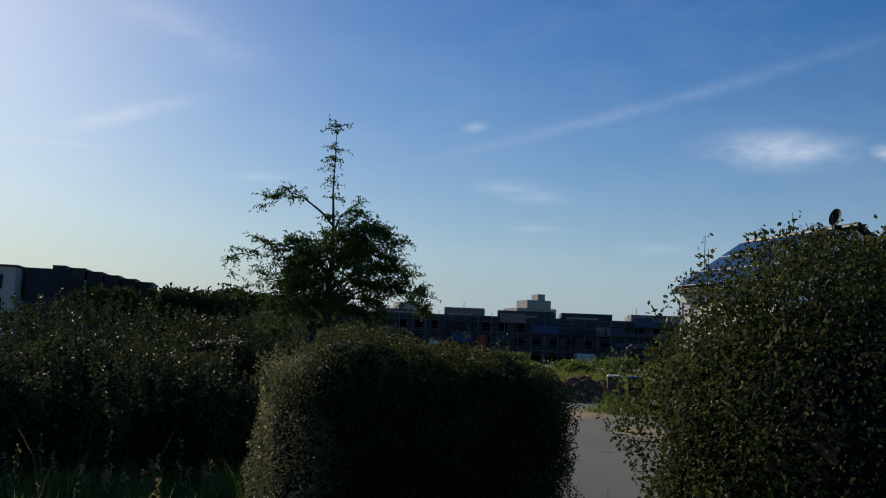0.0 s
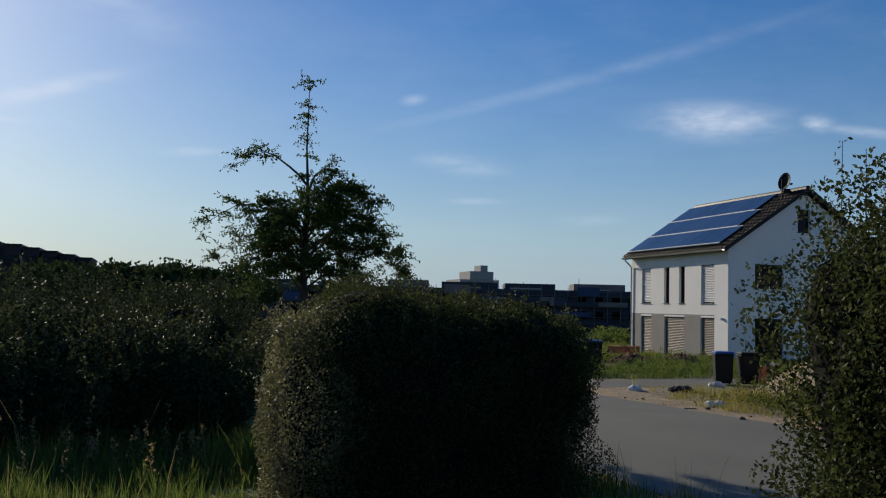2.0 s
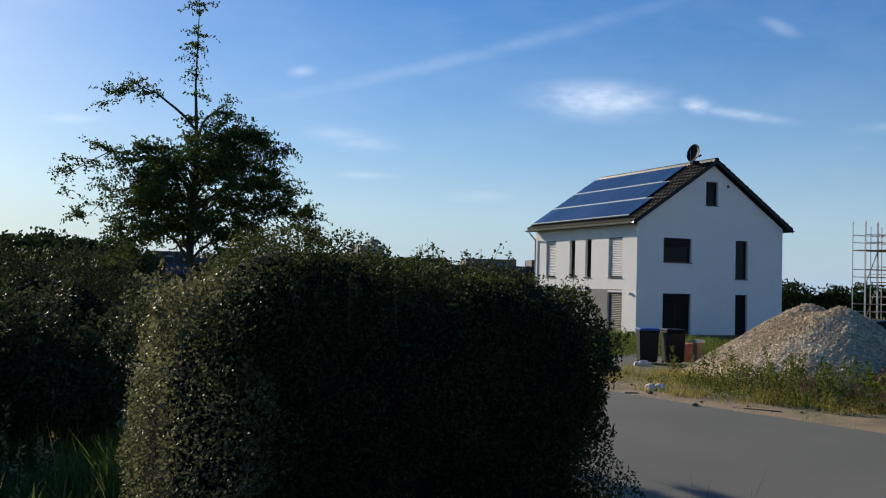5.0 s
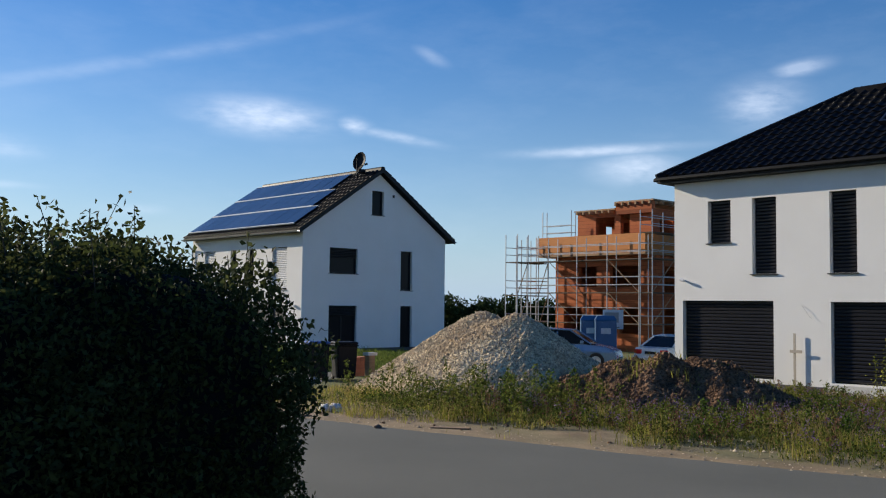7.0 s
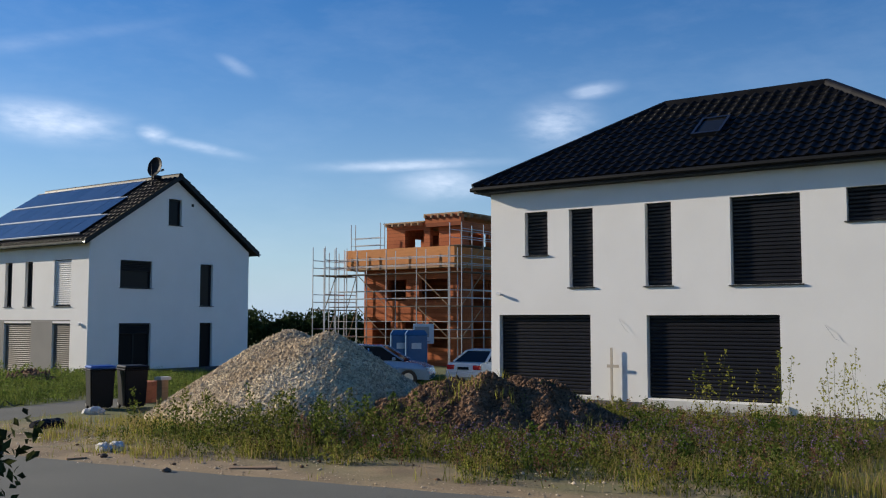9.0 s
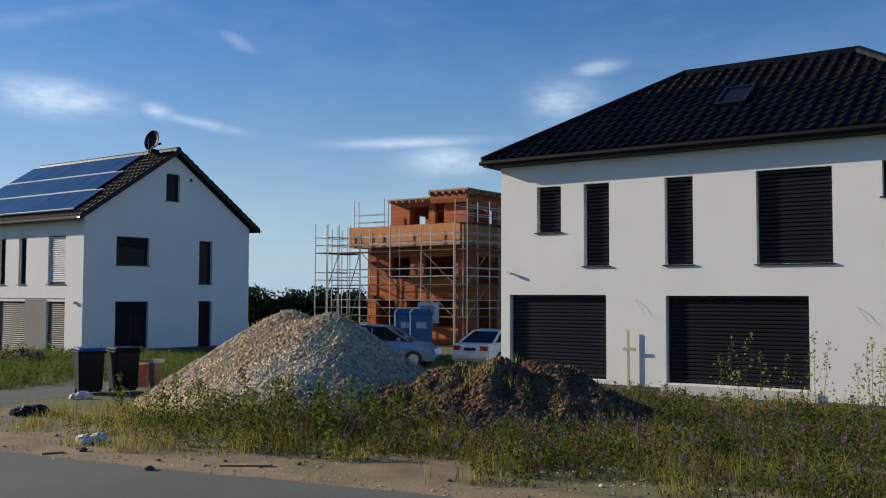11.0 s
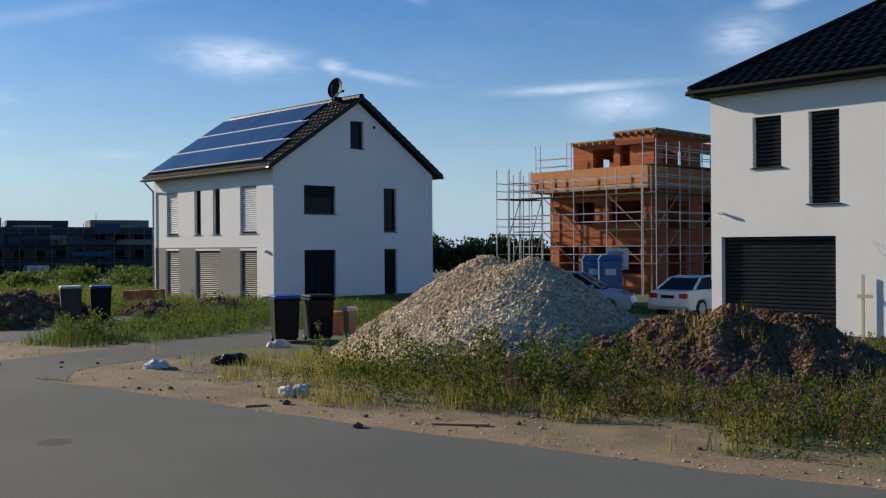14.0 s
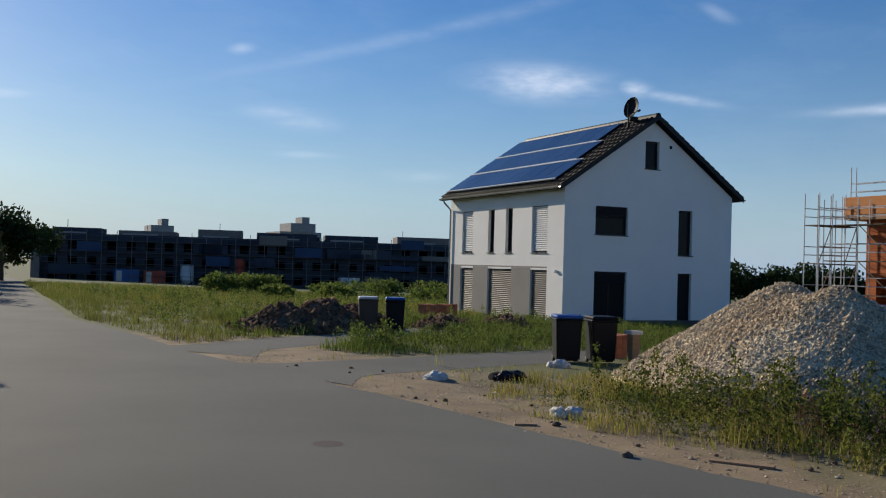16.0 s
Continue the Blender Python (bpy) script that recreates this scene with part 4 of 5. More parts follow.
def cone(X, Y, cx, cy, r, h):
    return h * np.clip(1 - (np.sqrt((X - cx) ** 2 + (Y - cy) ** 2 + 0.05) - 0.05) / r, 0, 1)


def gravel_h(X, Y):
    a = cone(X, Y, -8.95, -22.0, 3.2, 2.15)
    b = cone(X, Y, -8.0, -19.9, 3.4, 2.2)
    c = cone(X, Y, -8.5, -20.95, 3.0, 1.9)
    return np.log(np.exp(a * 4) + np.exp(b * 4) + np.exp(c * 4) - 2) / 4 * np.where(np.maximum(np.maximum(a, b), c) > 0, 1, 0)


def soil_h(X, Y):
    d = np.zeros_like(X)
    for cx, cy, r, h in ((-9.7, -24.5, 1.4, 0.72), (-9.1, -25.2, 1.7, 1.0), (-8.8, -26.0, 1.9, 1.1), (-8.2, -26.9, 1.9, 1.02), (-7.5, -25.8, 2.1, 1.0), (-7.9, -24.8, 1.9, 0.95), (-7.3, -27.3, 1.5, 0.6), (-9.9, -26.3, 1.2, 0.42)):
        d = np.maximum(d, cone(X, Y, cx, cy, r, h * 1.25))
    return np.minimum(d, 1.3)


def low_soil_h(X, Y):
    d = np.zeros_like(X)
    for cx, cy, r, h in ((-13.8, -6.5, 1.9, 0.8), (-12.4, -5.6, 1.9, 0.95), (-11, -4.8, 1.8, 0.8), (-5, -4.2, 1.5, 0.5), (-7.5, -4.5, 1.6, 0.5)):
        d = np.maximum(d, cone(X, Y, cx, cy, r, h * 1.2))
    return d


heap("gravel_heap", "tall heap of pale broken gravel and rubble", gravel_h, -13, -4, -26, -15.5, 0.09, "gravel", 75000, 0.019, "gravel", 0.5)
heap("soil_heap", "lumpy heap of dark brown excavated soil", soil_h, -12, -4.5, -29.4, -22, 0.08, "soil", 46000, 0.016, "soil", 1.5)
heap("soil_heap", "low bank of dark excavated soil beside the drive", low_soil_h, -16.5, -2.5, -9, -2, 0.14, "soil", 5000, 0.045, "soil", 1.3)


# ---- brick shell and scaffold ----
def clay_wall_material():
    mt = mat("clay_block_wall", (0.56, 0.17, 0.055), (0.42, 0.115, 0.04), 0.92, scale=0.8, fine=14, bump=0.3)
    nt = mt.node_tree
    b = nt.nodes["Principled BSDF"]
    src = b.inputs["Base Color"].links[0].from_socket
    N, L = nt.nodes.new, nt.links.new
    tc, mp, br, mx = N("ShaderNodeTexCoord"), N("ShaderNodeMapping"), N("ShaderNodeTexBrick"), N("ShaderNodeMix")
    mp.inputs["Rotation"].default_value = (radians(90), 0, 0)
    L(tc.outputs["Object"], mp.inputs[0])
    L(mp.outputs[0], br.inputs["Vector"])
    br.inputs["Scale"].default_value, br.inputs["Mortar Size"].default_value = 1.0, 0.012
    br.inputs["Brick Width"].default_value, br.inputs["Row Height"].default_value = 0.5, 0.25
    br.inputs["Color1"].default_value, br.inputs["Color2"].default_value, br.inputs["Mortar"].default_value = (1, 1, 1, 1), (0.72, 0.66, 0.62, 1), (0.5, 0.46, 0.44, 1)
    mx.data_type, mx.blend_type = "RGBA", "MULTIPLY"
    mx.inputs["Factor"].default_value = 1.0
    L(src, mx.inputs["A"])
    L(br.outputs[0], mx.inputs["B"])
    L(mx.outputs["Result"], b.inputs["Base Color"])
    return mt


M["clay"] = clay_wall_material()


def brick_shell():
    """The unfinished house of bare clay blocks: two storeys, a boarded parapet and a set-back top floor."""
    X, Y0, Y1, XE, ZB = 26.8, -0.85, 7.1, 37.0, -1.2
    h = thing("building_shell", "unfinished three-storey house of bare red clay blocks", "building")
    west = [(0.7, 3.6, 3.2, 5.0), (4.3, 3.6, 5.9, 5.0), (0.9, 0.5, 2.4, 2.2), (3.3, 0.3, 4.6, 2.2), (5.6, 0.5, 7.2, 2.2)]
    south = [(1.4, 3.2, 3.8, 5.0), (5.5, 3.4, 7.5, 5.0), (1.4, 0.3, 3.4, 2.2), (5.5, 0.3, 7.5, 2.2)]
    part("wall", wall_bm((X, Y1, 0), (0, -1, 0), (-1, 0, 0), Y1 - Y0, ZB, 5.7, [(Y1 - Y0 - b, c, Y1 - Y0 - a, d) for a, c, b, d in west]), "clay", h)
    part("wall", wall_bm((X + 0.362, Y0, 0), (1, 0, 0), (0, -1, 0), XE - X - 0.362, ZB, 5.7, south), "clay", h)
    part("wall", wall_bm((XE, Y1, 0), (-1, 0, 0), (0, 1, 0), XE - X - 0.362, ZB, 5.7, []), "clay", h)
    part("wall", wall_bm((XE, Y0 + 0.362, 0), (0, 1, 0), (1, 0, 0), Y1 - Y0 - 0.724, ZB, 5.7, []), "clay", h)
    for z in (2.6, 5.7):
        part("floor_slab", boxm((X + 0.37, Y0 + 0.37, z - 0.2), (XE - 0.37, Y1 - 0.37, z - 0.003)), "concrete", h)
    part("floor_slab", boxm((X - 0.9, Y0 - 0.3, 5.703), (XE, Y1 + 0.95, 5.82)), "wood", h)
    # boarded parapet round the terrace
    for a, b in (((X - 0.9, Y0 - 0.3, 5.825), (X - 0.8, Y1 + 0.95, 7.08)), ((X - 0.79, Y1 + 0.85, 5.825), (XE, Y1 + 0.95, 7.08)), ((X - 0.79, Y0 - 0.3, 5.825), (XE, Y0 - 0.2, 7.08))):
        part("parapet", boxm(a, b), "orange", h, "bright orange boarded parapet")
    top_w = [(1.75, 7.2, 2.5, 8.5), (3.0, 7.2, 4.6, 8.4)]
    part("wall", wall_bm((X + 0.6, 5.6, 0), (0, -1, 0), (-1, 0, 0), 6.2, 5.82, 8.85, [(6.2 - b, c, 6.2 - a, d) for a, c, b, d in top_w]), "clay", h)
    part("wall", wall_bm((X + 0.962, -0.6, 0), (1, 0, 0), (0, -1, 0), 9.0, 5.82, 8.85, [(0.6, 6.7, 3.2, 8.2), (5, 6.7, 7, 8.2)]), "clay", h)
    part("wall", wall_bm((X + 9.9, 5.6, 0), (-1, 0, 0), (0, 1, 0), 8.9, 5.82, 8.85, [(4.8, 6.6, 6.5, 8.1)]), "clay", h)
    part("wall", boxm((X + 0.2, -0.9, 8.5), (X + 0.59, 2.0, 9.28)), "clay", h)
    # ring beam and projecting joists
    part("roof_deck", boxm((X + 0.3, -0.95, 9.3), (X + 10, 2.2, 9.4)), "wood", h)
    part("roof_deck", boxm((X + 0.45, 2.25, 8.88), (X + 10, 5.8, 8.98)), "wood", h)
    bm = boxm((0, 0, 0), (1.0, 0.12, 0.2))
    me = mesh_of("joist", bm, "wood")
    for k in range(12):
        piece("joist", me, h, pose(X + 0.05, -0.85 + k * 0.55, 9.08 if k < 6 else 8.66))
    for k in range(9):
        piece("joist", me, h, pose(X + 1.2 + k * 1.0, -1.2, 9.08, 0, 0, 90))
    part("inner_wall", boxm((X + 4, Y0 + 0.4, ZB), (X + 4.24, Y1 - 0.4, 5.2)), "clay", h)
    part("inner_wall", boxm((X + 4, 0, 5.83), (X + 4.24, 5.2, 8.3)), "clay", h)


def scaffold(name, label, xs, ys, z0, levels, top, along):
    """Tube scaffolding: posts, rails, deck boards and a few braces."""
    s = thing(name, label, "scaffold")
    post = mesh_of("post", tube(bmesh.new(), (0, 0, z0), (0, 0, top), 0.035, n=6), "steel")
    P = [(x, y) for x in xs for y in ys]
    for x, y in P:
        piece("post", post, s, pose(x, y, 0))
    lo, hi = (min(ys), max(ys)) if along == "y" else (min(xs), max(xs))
    rail = mesh_of("rail", tube(bmesh.new(), (0, lo, 0) if along == "y" else (lo, 0, 0), (0, hi, 0) if along == "y" else (hi, 0, 0), 0.026, n=6), "steel")
    a, b = (min(xs), max(xs)) if along == "y" else (min(ys), max(ys))
    deck = mesh_of("deck", boxm((a, lo, -0.06), (b, hi, 0)) if along == "y" else boxm((lo, a, -0.06), (hi, b, 0)), "old_wood")
    for z in levels:
        piece("deck", deck, s, pose(0, 0, z))
        for dz in (0.5, 1.0):
            if z + dz < top:
                for o in (a, b):
                    piece("rail", rail, s, pose(o, 0, z + dz) if along == "y" else pose(0, o, z + dz))
    w = ys if along == "y" else xs
    for k in range(0, len(w) - 1, 2):
        for z, z2 in zip(levels, levels[1:]):
            part("brace", tube(bmesh.new(), (a, w[k], z) if along == "y" else (w[k], a, z), (a, w[k + 1], z2) if along == "y" else (w[k + 1], a, z2), 0.03, n=5), "wood", s)
    return s


brick_shell()
LV = [1.2, 3.2, 5.35]
scaffold("scaffold", "galvanised tube scaffold along the block wall", [24.6, 25.6], [-1.6, 0.9, 3.4, 5.9, 8.4], -1.0, LV, 6.9, "y")
scaffold("scaffold", "galvanised tube scaffold across the shaded block wall", [24.6, 27.1, 29.6, 32.1, 34.6], [-2.6, -1.7], -1.0, LV + [7.0], 8.4, "x")
scaffold("scaffold", "free-standing end bays of the scaffold", [23.2, 24.3, 25.4, 26.4], [7.5, 8.6], -1.0, [0.7, 3.0, 5.3], 7.2, "x")
scaffold("scaffold", "upper scaffold bay beside the top floor", [25.95, 26.4], [5.0, 7.6], 5.65, [6.9], 8.9, "y")


# ---- far buildings ----
M["net"] = mat("dark_netting", (0.045, 0.052, 0.072), (0.026, 0.03, 0.042), 0.9, scale=0.25, fine=3, bump=0.0, contrast=1.5)
M["net_blue"] = mat("blue_netting", (0.04, 0.07, 0.14), (0.03, 0.05, 0.10), 0.9, scale=0.25, fine=3, bump=0.0)
M["net_tan"] = mat("tan_netting", (0.22, 0.19, 0.17), (0.14, 0.12, 0.105), 0.9, scale=0.25, fine=3, bump=0.0)
M["dark_block"] = mat("dark_facade", (0.05, 0.04, 0.045), (0.035, 0.03, 0.034), 0.8, scale=0.4, fine=5, bump=0.0)
M["cream"] = mat("cream_facade", (0.5, 0.45, 0.38), None, 0.9, scale=0.4, bump=0.0)
M["red_paint"] = mat("red_paint", (0.5, 0.06, 0.025), None, 0.5, bump=0.0)
M["blue_paint"] = mat("blue_paint", (0.03, 0.1, 0.28), None, 0.5, bump=0.0)
M["yellow_paint"] = mat("yellow_paint", (0.6, 0.35, 0.04), None, 0.5, bump=0.0)


def long_building():
    """The long scaffolded block behind the field: floors, window openings, decks and stepped roof line."""
    a, b = Vector((-8.6, 165.6, 0)), Vector((92.0, 136.0, 0))
    u = (b - a).normalized()
    n = Vector((u.y, -u.x, 0))
    L = (b - a).length
    zb, zt = -3.4, 6.2
    h = thing("apartment_building", "long dark scaffolded apartment block wrapped in netting", "building")
    holes = []
    for fl in range(3):
        for k in range(int(L / 3.6)):
            holes.append((1.2 + k * 3.6, zb + 0.9 + fl * 3.0, 2.9 + k * 3.6, zb + 2.5 + fl * 3.0))
    part("wall", wall_bm(a, u, n, L, zb, zt, holes, 0.5), "net", h)
    q = Matrix((u, -n, Vector((0, 0, 1)))).transposed().to_4x4()
    q.translation = a
    def bx(name, m, p0, p1, label=""):
        bm = boxm(p0, p1)
        bmesh.ops.transform(bm, matrix=q, verts=bm.verts[:])
        part(name, bm, m, h, label)
    # near-black block that paints shade behind the window openings
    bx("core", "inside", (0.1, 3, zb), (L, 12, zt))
    bx("roof", "net", (0, 0, zt + 0.01), (L, 12.5, zt + 0.3))
    rnd = random.Random(3)
    k = 2.0
    while k < L - 12:
        w = rnd.uniform(7, 13)
        bx("penthouse", "net_tan" if rnd.random() < 0.4 else "net", (k, 1.5, zt + 0.31), (k + w, 9, zt + 1.5 + rnd.uniform(-0.3, 0.4)))
        bx("balcony_edge", "concrete", (k + 1, 0.2, zt + 0.31), (k + w * 0.7, 0.5, zt + 0.62))
        k += w + rnd.uniform(1, 5)
    post = mesh_of("post", boxm((-0.05, -1.3, zb), (0.05, -1.2, zt + 1.0)), "net_tan")
    for k in range(int(L / 2.8)):
        piece("post", post, h, q @ pose(k * 2.8, 0, 0))
    for z in (zb + 2.0, zb + 4.2, zb + 6.4, zb + 8.6):
        bx("scaffold_deck", "old_wood", (0, -1.3, z), (L, -0.3, z + 0.1))
        bx("guard_rail", "net_tan", (0, -1.32, z + 1.0), (L, -1.28, z + 1.04))
    bx("net_panel", "net_tan", (-1.5, -1.6, zb), (0.0, 12, zt + 1.0), "pale netting over the end wall")
    for k in range(26):
        # scraps of netting and stacked boards hung along the scaffold
        x0, z0 = rnd.uniform(1, L - 9), zb + rnd.choice((2.1, 4.3, 6.5, 8.7))
        bx("net_panel", rnd.choice(("net", "net", "net_tan", "net_blue")), (x0, -1.62, z0), (x0 + rnd.uniform(2.5, 8), -1.58, z0 + rnd.choice((1.0, 1.9))))
    for k, z in ((4.0, 3.0), (33, 3.2), (52, 2.6), (70, 3.0), (19, 2.4)):
        bx("roof_mast", "steel", (k, 3, zt), (k + 0.12, 3.12, zt + z))


def tower_block(x, y, w, top, zb):
    t = thing("tower_block", "distant pale concrete tower block with roof plant", "building", "distant towers")
    part("wall", boxm((x - w / 2, y, zb), (x + w / 2, y + 14, top - 3)), "concrete", t)
    part("wall", boxm((x - w * 0.26, y - 0.5, top - 3), (x + w * 0.34, y + 10, top - 0.6)), "concrete", t)
    part("roof_plant", boxm((x + w * 0.02, y, top - 0.6), (x + w * 0.2, y + 6, top + 1.2)), "concrete", t)
    bm = boxm((-0.7, -0.06, 0), (0.7, 0, 1.1))
    me = mesh_of("window", bm, "pane")
    for i in range(int(w / 2.4)):
        for j in range(3):
            piece("window", me, t, pose(x - w / 2 + 1.2 + i * 2.4, y - 0.01, top - 5.4 - j * 2.7))


def balcony_block():
    """Dark apartment block with stepped bays, beside a cream one."""
    t = thing("apartment_building", "dark modern apartment block with stepped balcony bays", "building")
    for k in range(5):
        x0, zt = -43.2 + k * 1.72, 7.85 - k * 0.27
        part("bay", boxm((x0, 66 + k * 0.6, -2), (x0 + 1.5, 78, zt)), "dark_block", t)
        part("roof_edge", boxm((x0 - 0.1, 65.8 + k * 0.6, zt + 0.003), (x0 + 1.6, 78, zt + 0.15)), "anthracite", t)
        part("screen", boxm((x0 + 1.505, 66.2 + k * 0.6, 0), (x0 + 1.70, 66.4 + k * 0.6, zt - 1.1)), "far_white", t, "white vertical screen")
        for z in (0.9, 3.6, 5.9):
            part("balcony", boxm((x0 + 0.1, 65.2 + k * 0.6, z), (x0 + 1.4, 66 + k * 0.6 - 0.003, z + 0.9)), "anthracite", t)
    part("wall", boxm((-48, 68, -2), (-43.4, 80, 7.9)), "dark_block", t)
    part("roof_plant", boxm((-45.6, 70, 7.91), (-44.2, 74, 8.4)), "dark_block", t)
    c = thing("apartment_building", "cream apartment block with a flat roof", "building")
    part("wall", boxm((-70, 65, -2), (-48.4, 80, 7.75)), "cream", c)
    part("roof", boxm((-70.2, 64.8, 7.753), (-48.2, 80, 7.95)), "anthracite", c)
    for k in range(4):
        for z in (0.5, 3.0, 5.4):
            part("window", boxm((-51.2 - k * 3.4, 64.94, z), (-49.6 - k * 3.4, 64.997, z + 1.5)), "pane", c)


long_building()
tower_block(62.5, 225, 12, 13.6, -3)
tower_block(25.5, 232, 10, 11.6, -3)
balcony_block()
for x, y, z, w, hh, m, nm, lb in ((17.5, 158, -3.2, 2.6, 4.2, "far_white", "silo", "white plaster silo on the building site"), (27.4, 156, -3.2, 2.5, 5.6, "red_paint", "silo", "red plaster silo on the building site")):
    t = thing(nm, lb, "silo")
    part("tank", tube(bmesh.new(), (x, y, z + 1.2), (x, y, z + hh), w / 2, n=14), m, t)
    part("hopper", tube(bmesh.new(), (x, y, z + 0.3), (x, y, z + 1.2), 0.2, w / 2, n=14), m, t)
    for dx, dy in ((-1, -1), (1, -1), (-1, 1), (1, 1)):
        part("leg", boxm((x + dx - 0.06, y + dy - 0.06, z - 0.3), (x + dx + 0.06, y + dy + 0.06, z + 1.6)), "steel", t)
for x, y, m, w, lb in ((4.2, 160, "blue_paint", 4.6, "blue steel site container on the ground"), (9.6, 159, "red_paint", 4, "dark red steel site container"), (46, 148, "far_white", 4, "white steel site container on the ground"), (53, 147, "far_white", 3, "white steel site container on the ground")):
    t = thing("site_container", lb, "container")
    z = float(ground_z(x, y))
    part("body", boxm((x, y, z), (x + w, y + 2.4, z + 2.4), 0.06), m, t)
    part("door", boxm((x + 0.3, y - 0.04, z + 0.1), (x + 1.3, y - 0.002, z + 2.1)), "zinc", t)


def tree_clump(name, label, cs, n, size, kind=""):
    """Far trees or bushes: trunks and many leaf clumps."""
    for cx, cy, r, hgt in cs:
        t = thing(name, label, "tree" if name == "tree" else "bush", "distant " + name + "s")
        z0 = float(ground_z(cx, cy))
        if name == "tree":
            part("trunk", tube(bmesh.new(), (cx, cy, z0 - 0.2), (cx, cy, z0 + hgt * 0.7), 0.04 * hgt, 0.01 * hgt, n=6), "bark", t)
        P = []
        for _ in range(9):
            c = (cx + RNG.normal() * r * 0.45, cy + RNG.normal() * r * 0.45, z0 + hgt * (RNG.uniform(0.35, 0.82) if name == "tree" else 0.45))
            P.append(shell_points(n // 9, c, (r * 0.55, r * 0.55, hgt * (0.2 if name == "tree" else 0.45)), 0.6, 0.35, 2.2, cx))
        leaves("crown", np.concatenate(P), size, "leaf_far" if name == "tree" else "plot_green", t)


tree_clump("tree", "distant broad-leaved tree behind the houses", [(54 + k * 2.5 + RNG.normal(), 59 - k * 2.2, 2.8, 4.9 + RNG.uniform(-1.6, 1.0)) for k in range(15)], 1800, 0.30)
tree_clump("tree", "distant broad-leaved tree beside the road", [(-18.0, 92, 4.8, 8.8), (-23.5, 88, 4, 7.8), (-28, 80, 4, 8), (-31, 66, 4, 7), (-34, 40, 4, 5.6), (-29, 34, 2.4, 5.2)], 5200, 0.34)
tree_clump("bush", "rounded green bush in the field", [(-4.3, 41, 1.6, 1.7), (-1.5, 42, 1.7, 1.8), (-4.5, 26, 0.8, 0.9), (13, 50, 2, 2.0), (18, 50, 2, 2.0), (24, 50, 2.2, 2.3), (7, 46, 1.6, 1.4), (9, 30, 1.5, 1.2), (30, 48, 2.5, 2.4), (2, 32, 1.2, 1.0), (15, 36, 1.5, 1.3)], 2400, 0.16)


# ---- drives ----
def drive(name, p, q, width, label):
    """A straight asphalt drive from p to q, draped on the ground."""
    p, q = np.array(p, float), np.array(q, float)
    d = (q - p) / np.linalg.norm(q - p)
    s = np.array([-d[1], d[0]])
    V, F, nl, cols = [], [], 24, 5
    for i in range(nl):
        w = width / 2 * (1 + 0.9 * max(0, 1 - i / 4.0) ** 2)
        for k in range(cols):
            c = p + (q - p) * i / (nl - 1) + s * w * (k / (cols - 1) * 2 - 1) * (1 + 0.04 * noise.noise(Vector((i * 0.7, k, 0))))
            V.append((c[0], c[1], float(ground_z(*c)) + 0.004))
    for i in range(nl - 1):
        for k in range(cols - 1):
            a = i * cols + k
            F.append((a, a + cols, a + cols + 1, a + 1))
    tagged(quick(name, V, F, "asphalt", None, True), label, "drive", kind="structure")


drive("drive_1", (-18.0, -13.0), (-8.0, -5.4), 1.9, "narrow asphalt drive branching off the road")
drive("drive_2", (-17.4, -17.2), (-7.6, -13.6), 2.2, "grey asphalt drive leading past the wheelie bins")


# ---- street and plot clutter ----
M["rusty"] = mat("rusty_seed_heads", (0.2, 0.09, 0.05), (0.13, 0.06, 0.04), 0.8, bump=0.0, rand=0.4, island=True, trans=0.3)
M["bin_black"] = mat("black_plastic", (0.008, 0.0085, 0.011), None, 0.5, bump=0.05, spec=0.2)
M["bin_blue"] = mat("blue_plastic", (0.03, 0.10, 0.36), None, 0.4, bump=0.05)
M["bin_brown"] = mat("brown_plastic", (0.06, 0.035, 0.026), None, 0.5, bump=0.05)
M["sack"] = mat("white_sack", (0.72, 0.70, 0.66), (0.5, 0.48, 0.44), 0.8, scale=5, fine=30, bump=0.5)
M["rubber"] = mat("rubber", (0.015, 0.015, 0.016), None, 0.8, bump=0.1)
M["white_paint"] = mat("white_car_paint", (0.70, 0.71, 0.70), None, 0.25, bump=0.0)
M["sky_blue"] = mat("blue_car_paint", (0.16, 0.26, 0.42), None, 0.22, metal=0.5, bump=0.0)
M["tail_red"] = mat("red_lens", (0.55, 0.02, 0.015), None, 0.2, bump=0.0)
M["toilet_blue"] = mat("blue_cabin_plastic", (0.05, 0.14, 0.28), None, 0.5, bump=0.03)
M["rust"] = mat("rusty_iron", (0.10, 0.07, 0.05), (0.06, 0.045, 0.035), 0.8, scale=12, bump=0.4)


